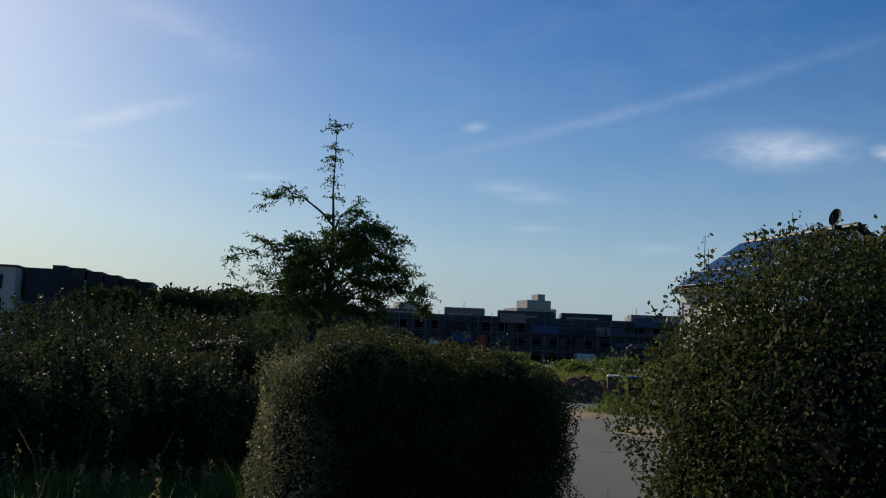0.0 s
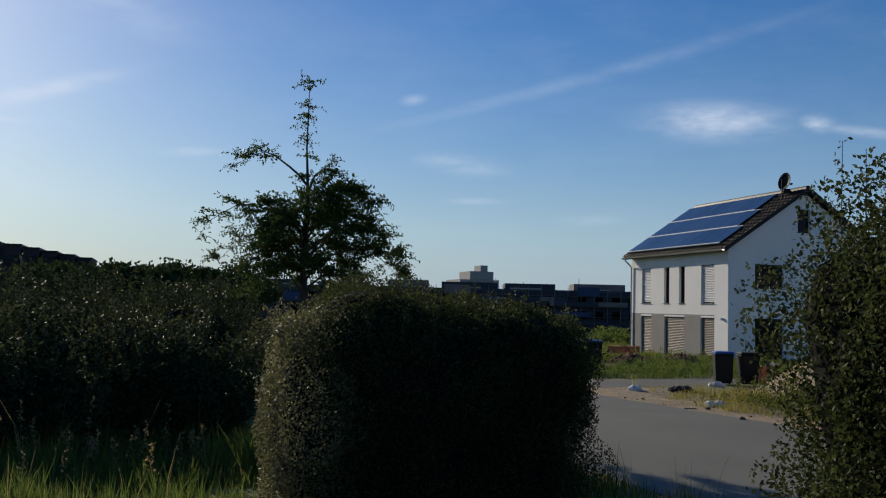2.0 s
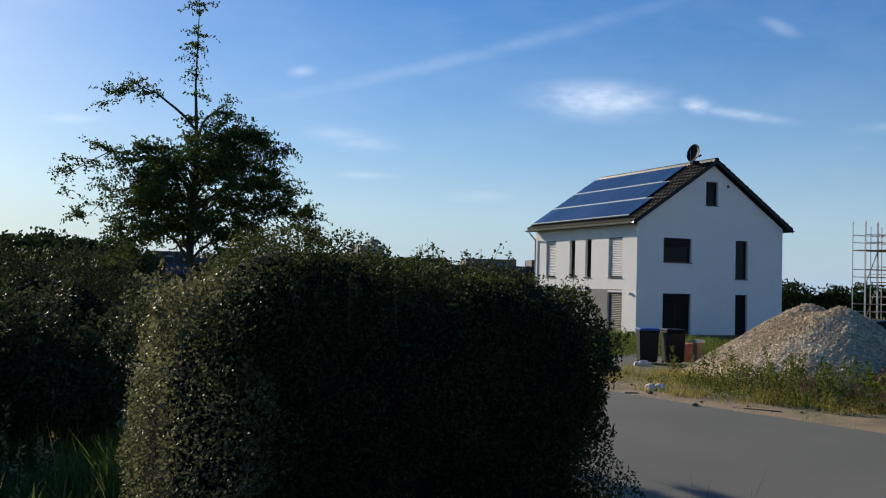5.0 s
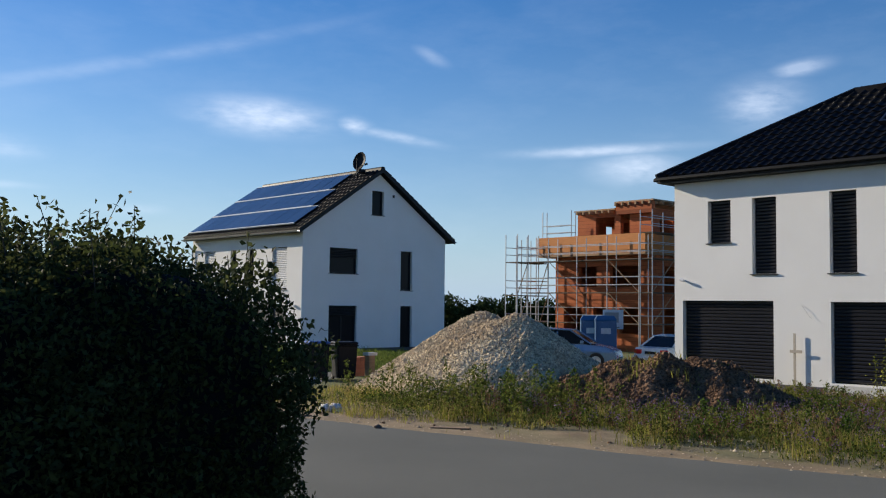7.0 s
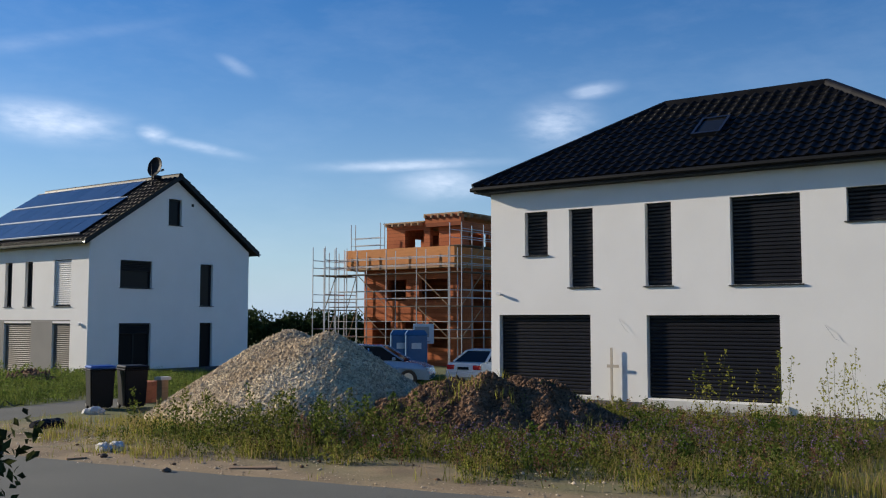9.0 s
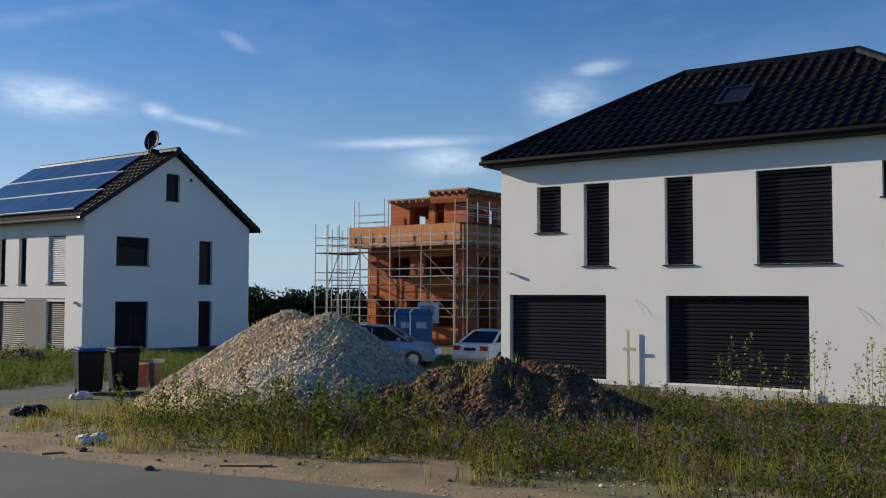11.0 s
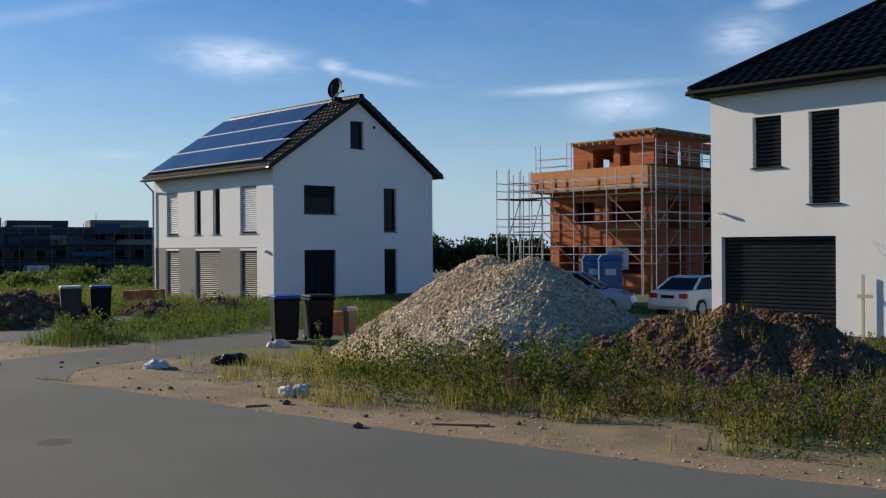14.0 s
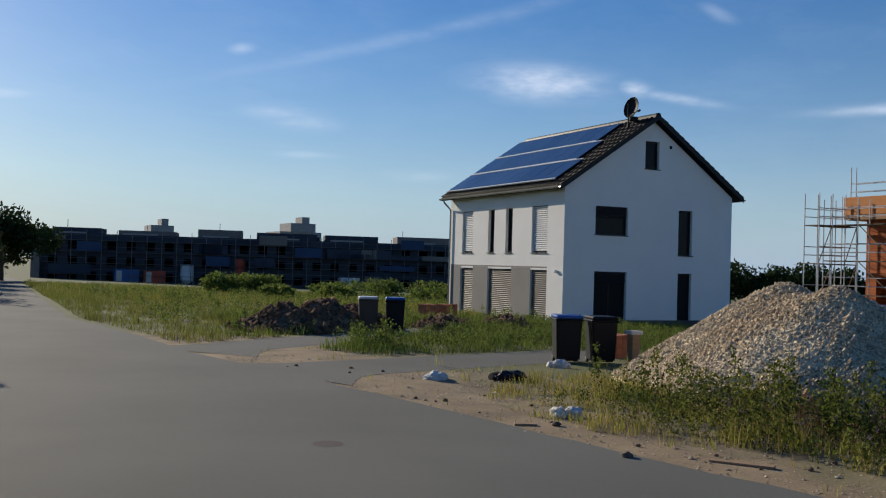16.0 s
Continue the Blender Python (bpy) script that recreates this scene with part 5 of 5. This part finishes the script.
def wheelie_bin(x, y, rz, lid, label, body="bin_black"):
    b = thing("wheelie_bin", label, "bin", "wheelie bins", at=(x, y, float(ground_z(x, y))), rz=rz)
    bm = bmesh.new()
    r = bmesh.ops.create_cube(bm, size=1)
    for v in r["verts"]:
        top = v.co.z > 0
        v.co = Vector((v.co.x * (0.58 if top else 0.51), v.co.y * (0.70 if top else 0.58) + (0.02 if top else 0), 0.97 if top else 0.06))
    bmesh.ops.bevel(bm, geom=bm.edges[:], offset=0.035, segments=2, affect="EDGES")
    part("body", bm, body, b)
    part("rim", boxm((-0.31, -0.37, 0.94), (0.31, 0.39, 0.985), 0.015), body, b)
    bm = boxm((-0.30, -0.38, 0.988), (0.30, 0.40, 1.06), 0.03)
    for v in bm.verts:
        if v.co.z > 1.03:
            v.co.z += 0.03 * (1 - abs(v.co.x) / 0.3)
    part("lid", bm, lid, b)
    part("handle", tube(bmesh.new(), (-0.24, 0.42, 0.98), (0.24, 0.42, 0.98), 0.017), body, b)
    for x0 in (-0.26, 0.22):
        w = part("wheel", tube(bmesh.new(), (x0, 0.30, 0.10), (x0 + 0.05, 0.30, 0.10), 0.10, n=14), "rubber", b)
        part("hub", tube(bmesh.new(), (x0 - 0.006, 0.30, 0.10), (x0 + 0.056, 0.30, 0.10), 0.04, n=10), "zinc", w)


wheelie_bin(-10.25, -15.75, -24, "bin_blue", "black wheelie bin with a bright blue lid")
wheelie_bin(-9.5, -16.0, -20, "bin_black", "black wheelie bin with a grey-black lid")
wheelie_bin(-11.25, -6.5, -20, "far_white", "dark wheelie bin with a pale lid by the drive", "bin_brown")
wheelie_bin(-10.4, -6.6, -22, "bin_blue", "black wheelie bin with a dark blue lid by the drive")


def sack(x, y, s, m, label, flat=0.55, seed=1):
    """A crumpled filled sack slumped on the ground."""
    t = thing("sack", label, "sack", at=(x, y, float(ground_z(x, y)) - 0.01), rz=seed * 37)
    bm = bmesh.new()
    bmesh.ops.create_icosphere(bm, subdivisions=4, radius=1)
    for v in bm.verts:
        p = v.co.copy()
        k = 1 + 0.22 * noise.noise(p * 1.7 + Vector((seed, 0, 0))) + 0.16 * abs(noise.noise(p * 4 + Vector((0, seed, 0)))) + 0.05 * noise.noise(p * 11)
        v.co = Vector((p.x * 1.25, p.y * 0.8, max(p.z * flat, -flat * 0.55) + flat * 0.55)) * k * s
    part("bag", bm, m, t)
    bm = bmesh.new()
    tube(bm, (s * 1.15, 0, s * flat * 0.5), (s * 1.45, 0.02, s * flat * 0.75), 0.03, 0.06, n=8)
    part("gathered_neck", bm, m, t)


sack(-14.98, -18.8, 0.215, "sack", "crumpled white sack lying on the sandy verge", 0.5, 1)
sack(-15.15, -22.85, 0.13, "sack", "pale stained sack lying in the verge grass", 0.75, 2)
sack(-14.93, -22.9, 0.12, "sack", "pale sack with a dark strap in the verge grass", 0.75, 3)
sack(-11.15, -16.85, 0.17, "sack", "cream sack lying beside the wheelie bins", 0.65, 4)
sack(-13.5, -18.75, 0.28, "bin_black", "crumpled black plastic sack on the sand", 0.4, 5)


def rock(x, y, s, m, label, seed):
    t = thing("stone", label, "stone", "loose stones on the verge")
    bm = bmesh.new()
    bmesh.ops.create_icosphere(bm, subdivisions=2, radius=1)
    for v in bm.verts:
        v.co = Vector((v.co.x * 1.2, v.co.y, v.co.z * 0.75)) * s * (1 + 0.3 * noise.noise(v.co * 1.6 + Vector((seed, 0, 0))))
        v.co += Vector((x, y, float(ground_z(x, y)) + s * 0.5))
    part("body", bm, m, t)


rock(-16.03, -25.5, 0.055, "old_wood", "fist-sized grey stone at the road edge", 1)
rock(-15.6, -23.5, 0.05, "rust", "dark broken brick on the verge", 2)
for k in range(26):
    y = -30 + 14 * RNG.random()
    rock(float(np.interp(y, *RIGHT_EDGE)) + RNG.uniform(0.1, 1.8), y, RNG.uniform(0.015, 0.035), "soil", "small pebble on the sandy verge", k + 5)
t = thing("plank", "weathered grey plank lying on the verge", "plank", at=(-15.23, -25.86, 0.175), rz=-53)
part("board", boxm((0, -0.06, 0), (0.66, 0.06, 0.035), 0.004), "wood", t)
t = thing("plank", "short pale board lying on the verge", "plank", at=(-16.1, -23.3, 0.195), rz=-25)
part("board", boxm((0, -0.05, 0), (0.28, 0.05, 0.03), 0.004), "wood", t)
t = thing("manhole_cover", "round rusty manhole cover set in the asphalt", "manhole", at=(-18.76, -23.84, 0.2))
part("ring", tube(bmesh.new(), (0, 0, 0.0), (0, 0, 0.0135), 0.20, n=28), "asphalt", t)
part("lid", tube(bmesh.new(), (0, 0, 0.0), (0, 0, 0.0145), 0.165, n=28), "rust", t)

# wooden cross-shaped post by the hipped house
t = thing("wooden_post", "thin pale wooden post with a nailed crosspiece", "post", at=(-1.33, -25.07, -0.1))
part("upright", boxm((-0.014, -0.03, 0), (0.014, 0.03, 1.65)), "pale_wood", t)
part("crosspiece", boxm((-0.035, -0.22, 1.13), (-0.016, 0.12, 1.21)), "pale_wood", t)
for x, y, rz, l in ((-2.6, -27.2, 60, 1.1), (-3.1, -26.5, 100, 0.8)):
    t = thing("board", "loose pale board lying in the grass", "board", at=(x, y, 0.08), rz=rz)
    part("plank", boxm((0, -0.06, 0), (l, 0.06, 0.03)), "wood", t)
# pallet stacks of bricks near the gabled house
for x, y in ((-5.2, 2.0), (-4.0, 2.6), (-8.3, -15.0)):
    t = thing("brick_stack", "small stack of reddish bricks on the ground", "bricks", "brick stacks", at=(x, y, float(ground_z(x, y))), rz=20)
    me = mesh_of("brick", boxm((0, 0, 0), (0.24, 0.115, 0.11), 0.006), "brick")
    for k in range(5):
        for j in range(4):
            for i in range(3):
                piece("brick", me, t, pose(i * 0.245, j * 0.12, k * 0.112))
t = thing("timber_post", "short square timber post by the gravel heap", "post", at=(-8.9, -16.4, 0.05))
part("post", boxm((-0.1, -0.1, 0), (0.1, 0.1, 0.72)), "wood", t)
part("cap", boxm((-0.16, -0.13, 0.723), (0.16, 0.13, 0.80)), "sack", t)


# ---- cars, cabins, sign ----
def car(x, y, rz, paint, label, length=4.4, estate=False):
    """A car along +x: body with wheel arches, glasshouse, lamps and wheels."""
    c = thing("car", label, "car", at=(x, y, float(ground_z(x, y))), rz=rz)
    k = length / 4.4
    W = 0.86
    body = [(-2.2, 0.35), (-2.22, 0.62), (-2.15, 0.93), (-1.55, 0.98), (0.75, 0.97), (1.75, 0.86), (2.12, 0.68), (2.2, 0.45), (2.15, 0.25)]
    arch = []
    for cx in (1.35, -1.35):
        arch += [(cx + 0.36 * math.cos(a), 0.27 + 0.36 * math.sin(a)) for a in [i * math.pi / 8 for i in range(9)]]
    prof = body + arch[:9] + arch[9:] + [(-2.15, 0.27)]
    bm = bmesh.new()
    prism(bm, [(px * k, -W, pz) for px, pz in prof], (0, 2 * W, 0))
    for v in bm.verts:
        if v.co.z > 0.8:
            v.co.y *= 0.94
    bmesh.ops.bevel(bm, geom=[e for e in bm.edges if abs(e.verts[0].co.y) > 0.7 and e.verts[0].co.y * e.verts[1].co.y > 0 and e.verts[0].co.z > 0.4], offset=0.05, segments=2, affect="EDGES")
    part("body", bm, paint, c)
    if estate:
        roof = [(-2.0, 0.96), (-1.75, 1.45), (-0.9, 1.52), (0.25, 1.48), (1.15, 0.96)]
    else:
        roof = [(-1.75, 0.97), (-1.05, 1.38), (-0.45, 1.43), (0.25, 1.39), (1.05, 0.96)]
    bm = bmesh.new()
    prism(bm, [(px * k, -0.76, pz) for px, pz in roof], (0, 1.52, 0))
    for v in bm.verts:
        if v.co.z > 1.2:
            v.co.y *= 0.78
    part("glasshouse", bm, "pane", c, "dark tinted glass")
    # roof skin and pillars over the glass
    n = len(roof)
    bm = bmesh.new()
    top = [p for p in roof if p[1] > 1.2]
    prism(bm, [(px * k, -0.62, pz + 0.004) for px, pz in top] + [(px * k, -0.62, pz + 0.035) for px, pz in reversed(top)], (0, 1.24, 0))
    part("roof", bm, paint, c)
    for side in (-1, 1):
        bm = bmesh.new()
        lo, hi = roof[0], top[0]
        tube(bm, (lo[0] * k, side * 0.775, lo[1]), (hi[0] * k, side * 0.615, hi[1]), 0.05, n=6)
        tube(bm, (roof[-1][0] * k, side * 0.775, roof[-1][1]), (top[-1][0] * k, side * 0.615, top[-1][1]), 0.035, n=6)
        tube(bm, (-0.25 * k, side * 0.775, 0.96), (-0.3 * k, side * 0.612, 1.42), 0.035, n=6)
        for a, b in zip(top, top[1:]):
            tube(bm, (a[0] * k, side * 0.615, a[1] + 0.01), (b[0] * k, side * 0.615, b[1] + 0.01), 0.03, n=6)
        part("pillar", bm, paint, c)
        part("tail_light", boxm((-2.235 * k, side * 0.62 - 0.17, 0.68), (-2.15 * k, side * 0.62 + 0.17, 0.86), 0.02), "tail_red", c, "red tail light")
        part("headlight", boxm((1.98 * k, side * 0.6 - 0.18, 0.58), (2.13 * k, side * 0.6 + 0.18, 0.72), 0.02), "alu", c, "clear headlight")
        part("mirror", boxm((0.72 * k, side * 0.9 - 0.07, 0.98), (0.86 * k, side * 0.9 + 0.07, 1.1), 0.02), paint, c)
        for cx in (1.35, -1.35):
            w = part("wheel", tube(bmesh.new(), (cx * k, side * 0.66, 0.31), (cx * k, side * 0.87, 0.31), 0.31, n=22), "rubber", c)
            part("rim", tube(bmesh.new(), (cx * k, side * 0.80, 0.31), (cx * k, side * 0.876, 0.31), 0.2, n=16), "alu", w)
    part("bumper", boxm((-2.27 * k, -0.8, 0.36), (-2.17 * k, 0.8, 0.56), 0.03), paint, c)
    part("number_plate", boxm((-2.25 * k, -0.26, 0.68), (-2.225 * k, 0.26, 0.79)), "dark_metal", c)
    return c


car(9.2, -14.7, 0, "white_paint", "white saloon car parked on the building plot", 4.4)
car(4.3, -12.6, -62, "sky_blue", "blue-grey estate car parked behind the gravel heap", 4.2, True)


def toilet_cabin(x, y, rz):
    c = thing("toilet_cabin", "blue plastic site toilet cabin with a domed roof", "toilet cabin", "site toilets", at=(x, y, float(ground_z(x, y))), rz=rz)
    part("base", boxm((-0.58, -0.58, 0), (0.58, 0.58, 0.14)), "dark_metal", c)
    part("cabin", boxm((-0.55, -0.55, 0.143), (0.55, 0.55, 2.05), 0.03), "toilet_blue", c)
    d = part("door", boxm((-0.42, -0.59, 0.2), (0.42, -0.553, 1.95), 0.01), "toilet_blue", c)
    part("door_sign", boxm((-0.25, -0.602, 1.35), (0.25, -0.593, 1.65)), "far_white", d, "white printed notice")
    bm = boxm((-0.58, -0.58, 2.053), (0.58, 0.58, 2.30))
    for v in bm.verts:
        if v.co.z > 2.2:
            v.co.x *= 0.72
            v.co.y *= 0.72
    part("roof", bm, "toilet_blue", c)


toilet_cabin(15.25, -5.15, -50)
toilet_cabin(14.95, -6.35, -50)
t = thing("site_sign", "white site notice board on a timber post", "sign", at=(16.6, -5.6, float(ground_z(16.6, -5.6))), rz=-50)
part("post", boxm((-0.06, 0.0, 0), (0.06, 0.1, 2.75)), "wood", t)
b = part("board", boxm((-0.55, -0.04, 1.6), (0.55, -0.003, 2.65)), "far_white", t)
part("picture", boxm((-0.45, -0.052, 1.95), (0.3, -0.044, 2.5)), "concrete", b, "grey printed picture")
for k in range(3):
    part("text_bar", boxm((-0.45, -0.05, 1.68 + k * 0.08), (0.35 - k * 0.15, -0.044, 1.71 + k * 0.08)), "dark_metal", b)


# ---- grass and weeds ----
def scatter(n, x0, x1, y0, y1, keep):
    x, y = RNG.uniform(x0, x1, n), RNG.uniform(y0, y1, n)
    m = keep(x, y)
    x, y = x[m], y[m]
    return np.stack([x, y, ground_z(x, y) - 0.02], 1)


def verge(x, y):
    e = np.interp(y, *RIGHT_EDGE)
    h = np.maximum(gravel_h(x, y), soil_h(x, y))
    in_house = (x > -1.4) & (y < -21)
    d = x - e
    return (d > 0.7) & (h < 0.35) & ~in_house & (patchy(x, y, 0.6) * 2.0 + patchy(x, y, 2.3, 4.0) * 2.4 + RNG.normal(size=len(x)) * 0.35 + np.clip(d - 1.75, -1.5, 1.4) + np.clip((-21.3 - y) * 0.8, -4, 0.4) > 0)


def plot(x, y):
    return ~on_drive(x, y) & (low_soil_h(x, y) < 0.2) & ~((x > -0.3) & (y > -0.3)) & (x > np.interp(y, *RIGHT_EDGE) + 1.0) & (patchy(x, y, 0.35, 5) + np.clip((x + 15.0) * 0.35, -1, 0.6) + np.clip((y + 13.2) * 0.4, -1.2, 0) > 0)


def field(x, y):
    return (x > np.interp(y, *RIGHT_EDGE) + 0.3) & ~((x > -1) & (x < 10.5) & (y < 11.5)) & (low_soil_h(x, y) < 0.15) & ~on_drive(x, y)


def stuff(ob, label, cat="grass"):
    tagged(ob, label, cat, kind="stuff")


stuff(blades("verge_grass", scatter(85000, -15.5, -1.5, -35, -15, verge), 0.17, 0.006, "grass"), "knee-high green grass on the verge")
stuff(blades("dry_grass", scatter(42000, -15.5, -1.5, -35, -16, verge), 0.24, 0.004, "straw", lean=0.5), "dry yellow grass stalks on the verge")
stuff(blades("plot_grass", scatter(70000, -15, 9, -14, 0, plot), 0.24, 0.008, "plot_green"), "fresh green grass before the gabled house")
M["meadow"] = mat("meadow_green", (0.13, 0.17, 0.03), (0.25, 0.235, 0.06), 0.7, scale=0.3, bump=0.0, spec=0.2, rand=0.35, island=True, trans=0.4)
stuff(blades("field_grass", scatter(150000, -19, 12, -11, 26, field), 0.20, 0.009, "meadow"), "green meadow grass in the field")
stuff(blades("far_field_grass", scatter(60000, -19, 45, 22, 75, field), 0.28, 0.022, "meadow"), "green meadow grass in the far part of the field")
stuff(blades("dry_field_grass", scatter(2500, -19, 40, -6, 60, field), 0.34, 0.008, "straw", lean=0.5), "dry stalks in the field")
left = lambda x, y: (x < np.interp(y, *LEFT_EDGE) - 0.3) & ~((x > -26.3) & (y > -34.6) & (y < -31.2))
stuff(blades("meadow_grass", scatter(90000, -36, -22, -36, -26.5, left), 0.30, 0.008, "plot_green"), "bright green grass under the shrubs")
stuff(blades("seed_stalks", scatter(800, -36, -22, -33, -26.5, left), 0.6, 0.005, "straw", lean=0.35), "tall dry grass stalks before the shrubs")
near_r = lambda x, y: (x < np.interp(y, *LEFT_EDGE) - 0.05) & (x > -23.6)
stuff(blades("roadside_grass", scatter(16000, -23.6, -21.4, -37, -10, near_r), 0.30, 0.007, "weed"), "dark grass along the near road edge")
stuff(blades("roadside_stalks", scatter(260, -23.0, -21.6, -36, -24, near_r), 0.62, 0.004, "weed", lean=0.3), "tall grass stalks along the near road edge")
tufts = scatter(4500, -11, -5.5, -28.5, -23, lambda x, y: (soil_h(x, y) > 0.2) & (patchy(x, y, 0.9, 3) > 0.16))
tufts[:, 2] += soil_h(tufts[:, 0], tufts[:, 1]) - 0.12
stuff(blades("heap_grass", tufts, 0.16, 0.008, "grass"), "sparse grass growing on the soil heap")


def weeds(name, pts, h, size, material, label, per=34, spread=0.10, bloom=None):
    """Leafy weed plants: stems with leaves up to their tips."""
    t = thing(name, label, "weeds", kind="stuff")
    n = len(pts)
    hh = h * RNG.uniform(0.55, 1.2, n)
    tip = pts + np.stack([RNG.normal(size=n) * 0.1, RNG.normal(size=n) * 0.1, hh], 1)
    rods("stems", [(a, b, 0.006, 0.003) for a, b in zip(pts, tip)], "weed", t, 3)
    k = RNG.random((n, per, 1))
    P = pts[:, None] + (tip - pts)[:, None] * k + RNG.normal(size=(n, per, 3)) * spread * (1.1 - k)
    leaves("leaves", P.reshape(-1, 3), size, material, t, up=0.6)
    if bloom:
        k = RNG.uniform(0.72, 1.05, (n, 16, 1))
        P = pts[:, None] + (tip - pts)[:, None] * k + RNG.normal(size=(n, 16, 3)) * 0.03
        leaves("blooms", P.reshape(-1, 3), 0.02, bloom, t)


weeds("weeds", scatter(1900, -14.8, -3, -33, -21.5, verge), 0.27, 0.026, "weed", "dark leafy weeds among the verge grass")
weeds("weed_clumps", scatter(380, -14.2, -3, -33, -22, verge), 0.40, 0.036, "weed", "bushy dark weed clumps on the verge", 80, 0.17)
weeds("dry_docks", scatter(330, -14.0, -3, -33, -24, verge), 0.42, 0.024, "rusty", "rust-brown dry dock stalks on the verge", 44, 0.06)
weeds("tall_weeds", scatter(110, -13.3, -10.0, -26.0, -20.5, verge), 0.80, 0.038, "weed", "tall bushy weeds before the gravel heap", 100, 0.17)
weeds("flowers", scatter(650, -13.5, -4, -33, -24, verge), 0.38, 0.022, "weed", "violet flowering weeds on the verge", 22, 0.09, "flower")
weeds("tall_weeds", scatter(22, -6.5, -2.6, -33, -28, verge), 1.5, 0.04, "grass", "thin tall flowering stalks before the hipped house", 60, 0.2)
weeds("plot_weeds", scatter(900, -14, 1, -13, -0.5, plot), 0.36, 0.042, "plot_green", "leafy green weeds before the gabled house", 46, 0.15)
weeds("field_weeds", scatter(420, -17, 10, -9, 30, field), 0.55, 0.06, "plot_green", "leafy weed clumps scattered in the meadow", 46, 0.22)
weeds("seed_plumes", scatter(26, -31.5, -27.0, -31.2, -29.0, left), 0.8, 0.03, "straw", "pale feathery seed plumes in the long grass", 60, 0.05)
weeds("tall_weeds", scatter(26, -14.2, -12.8, -13.2, -11.2, lambda x, y: ~on_drive(x, y)), 0.6, 0.045, "plot_green", "leafy weed clump between the two drives", 60, 0.14)

t = thing("scrap", "crumpled red plastic scrap on the gravel", "scrap", at=(-10.0, -22.55, 1.18), rz=40)
bm = bmesh.new()
bmesh.ops.create_icosphere(bm, subdivisions=2, radius=0.1)
for v in bm.verts:
    v.co = Vector((v.co.x * 1.9, v.co.y, v.co.z * 0.5)) * (1 + 0.5 * noise.noise(v.co * 14))
part("film", bm, "red_paint", t)


def sand(x, y):
    d = x - np.interp(y, *RIGHT_EDGE)
    return (d > 0.15) & (d < 5) & ~on_drive(x, y) & (patchy(x, y, 1.7, 2.0) + RNG.normal(size=len(x)) * 0.12 > 0.42)


stuff(blades("sand_tufts", scatter(9000, -18, -9, -33, -15, sand), 0.13, 0.006, "grass"), "low green tufts scattered on the sandy verge")
stuff(blades("drive_edge_grass", scatter(9000, -17, -8, -19, -5, lambda x, y: on_drive(x, y, 0.35) & ~on_drive(x, y) & (x > np.interp(y, *RIGHT_EDGE) + 0.6) & (patchy(x, y, 1.2, 6.0) > 0.0)), 0.16, 0.007, "grass"), "short grass fringing the drives")
px, py = RNG.uniform(-18.5, -9, 9000), RNG.uniform(-34, -14, 9000)
ok = (px > np.interp(py, *RIGHT_EDGE) - 0.15) & (px < np.interp(py, *RIGHT_EDGE) + 4.5) & ~on_drive(px, py)
c = np.stack([px[ok], py[ok], ground_z(px[ok], py[ok]) + 0.005], 1)
V0 = np.array([(1, 0, 0), (-1, 0, 0), (0, 1, 0), (0, -1, 0), (0, 0, 0.7)], float)
F0 = np.array([(0, 2, 4), (2, 1, 4), (1, 3, 4), (3, 0, 4)])
J = V0[None] * RNG.uniform(0.6, 1.3, (len(c), 5, 3)) * (0.012 * RNG.lognormal(0, 0.5, len(c)))[:, None, None]
V = c[:, None] + J
F = F0[None] + (np.arange(len(c)) * 5)[:, None, None]
stuff(quick("loose_grit", V.reshape(-1, 3), F.reshape(-1, 3), "gravel"), "loose grit and pebbles on the sandy verge", "grit")
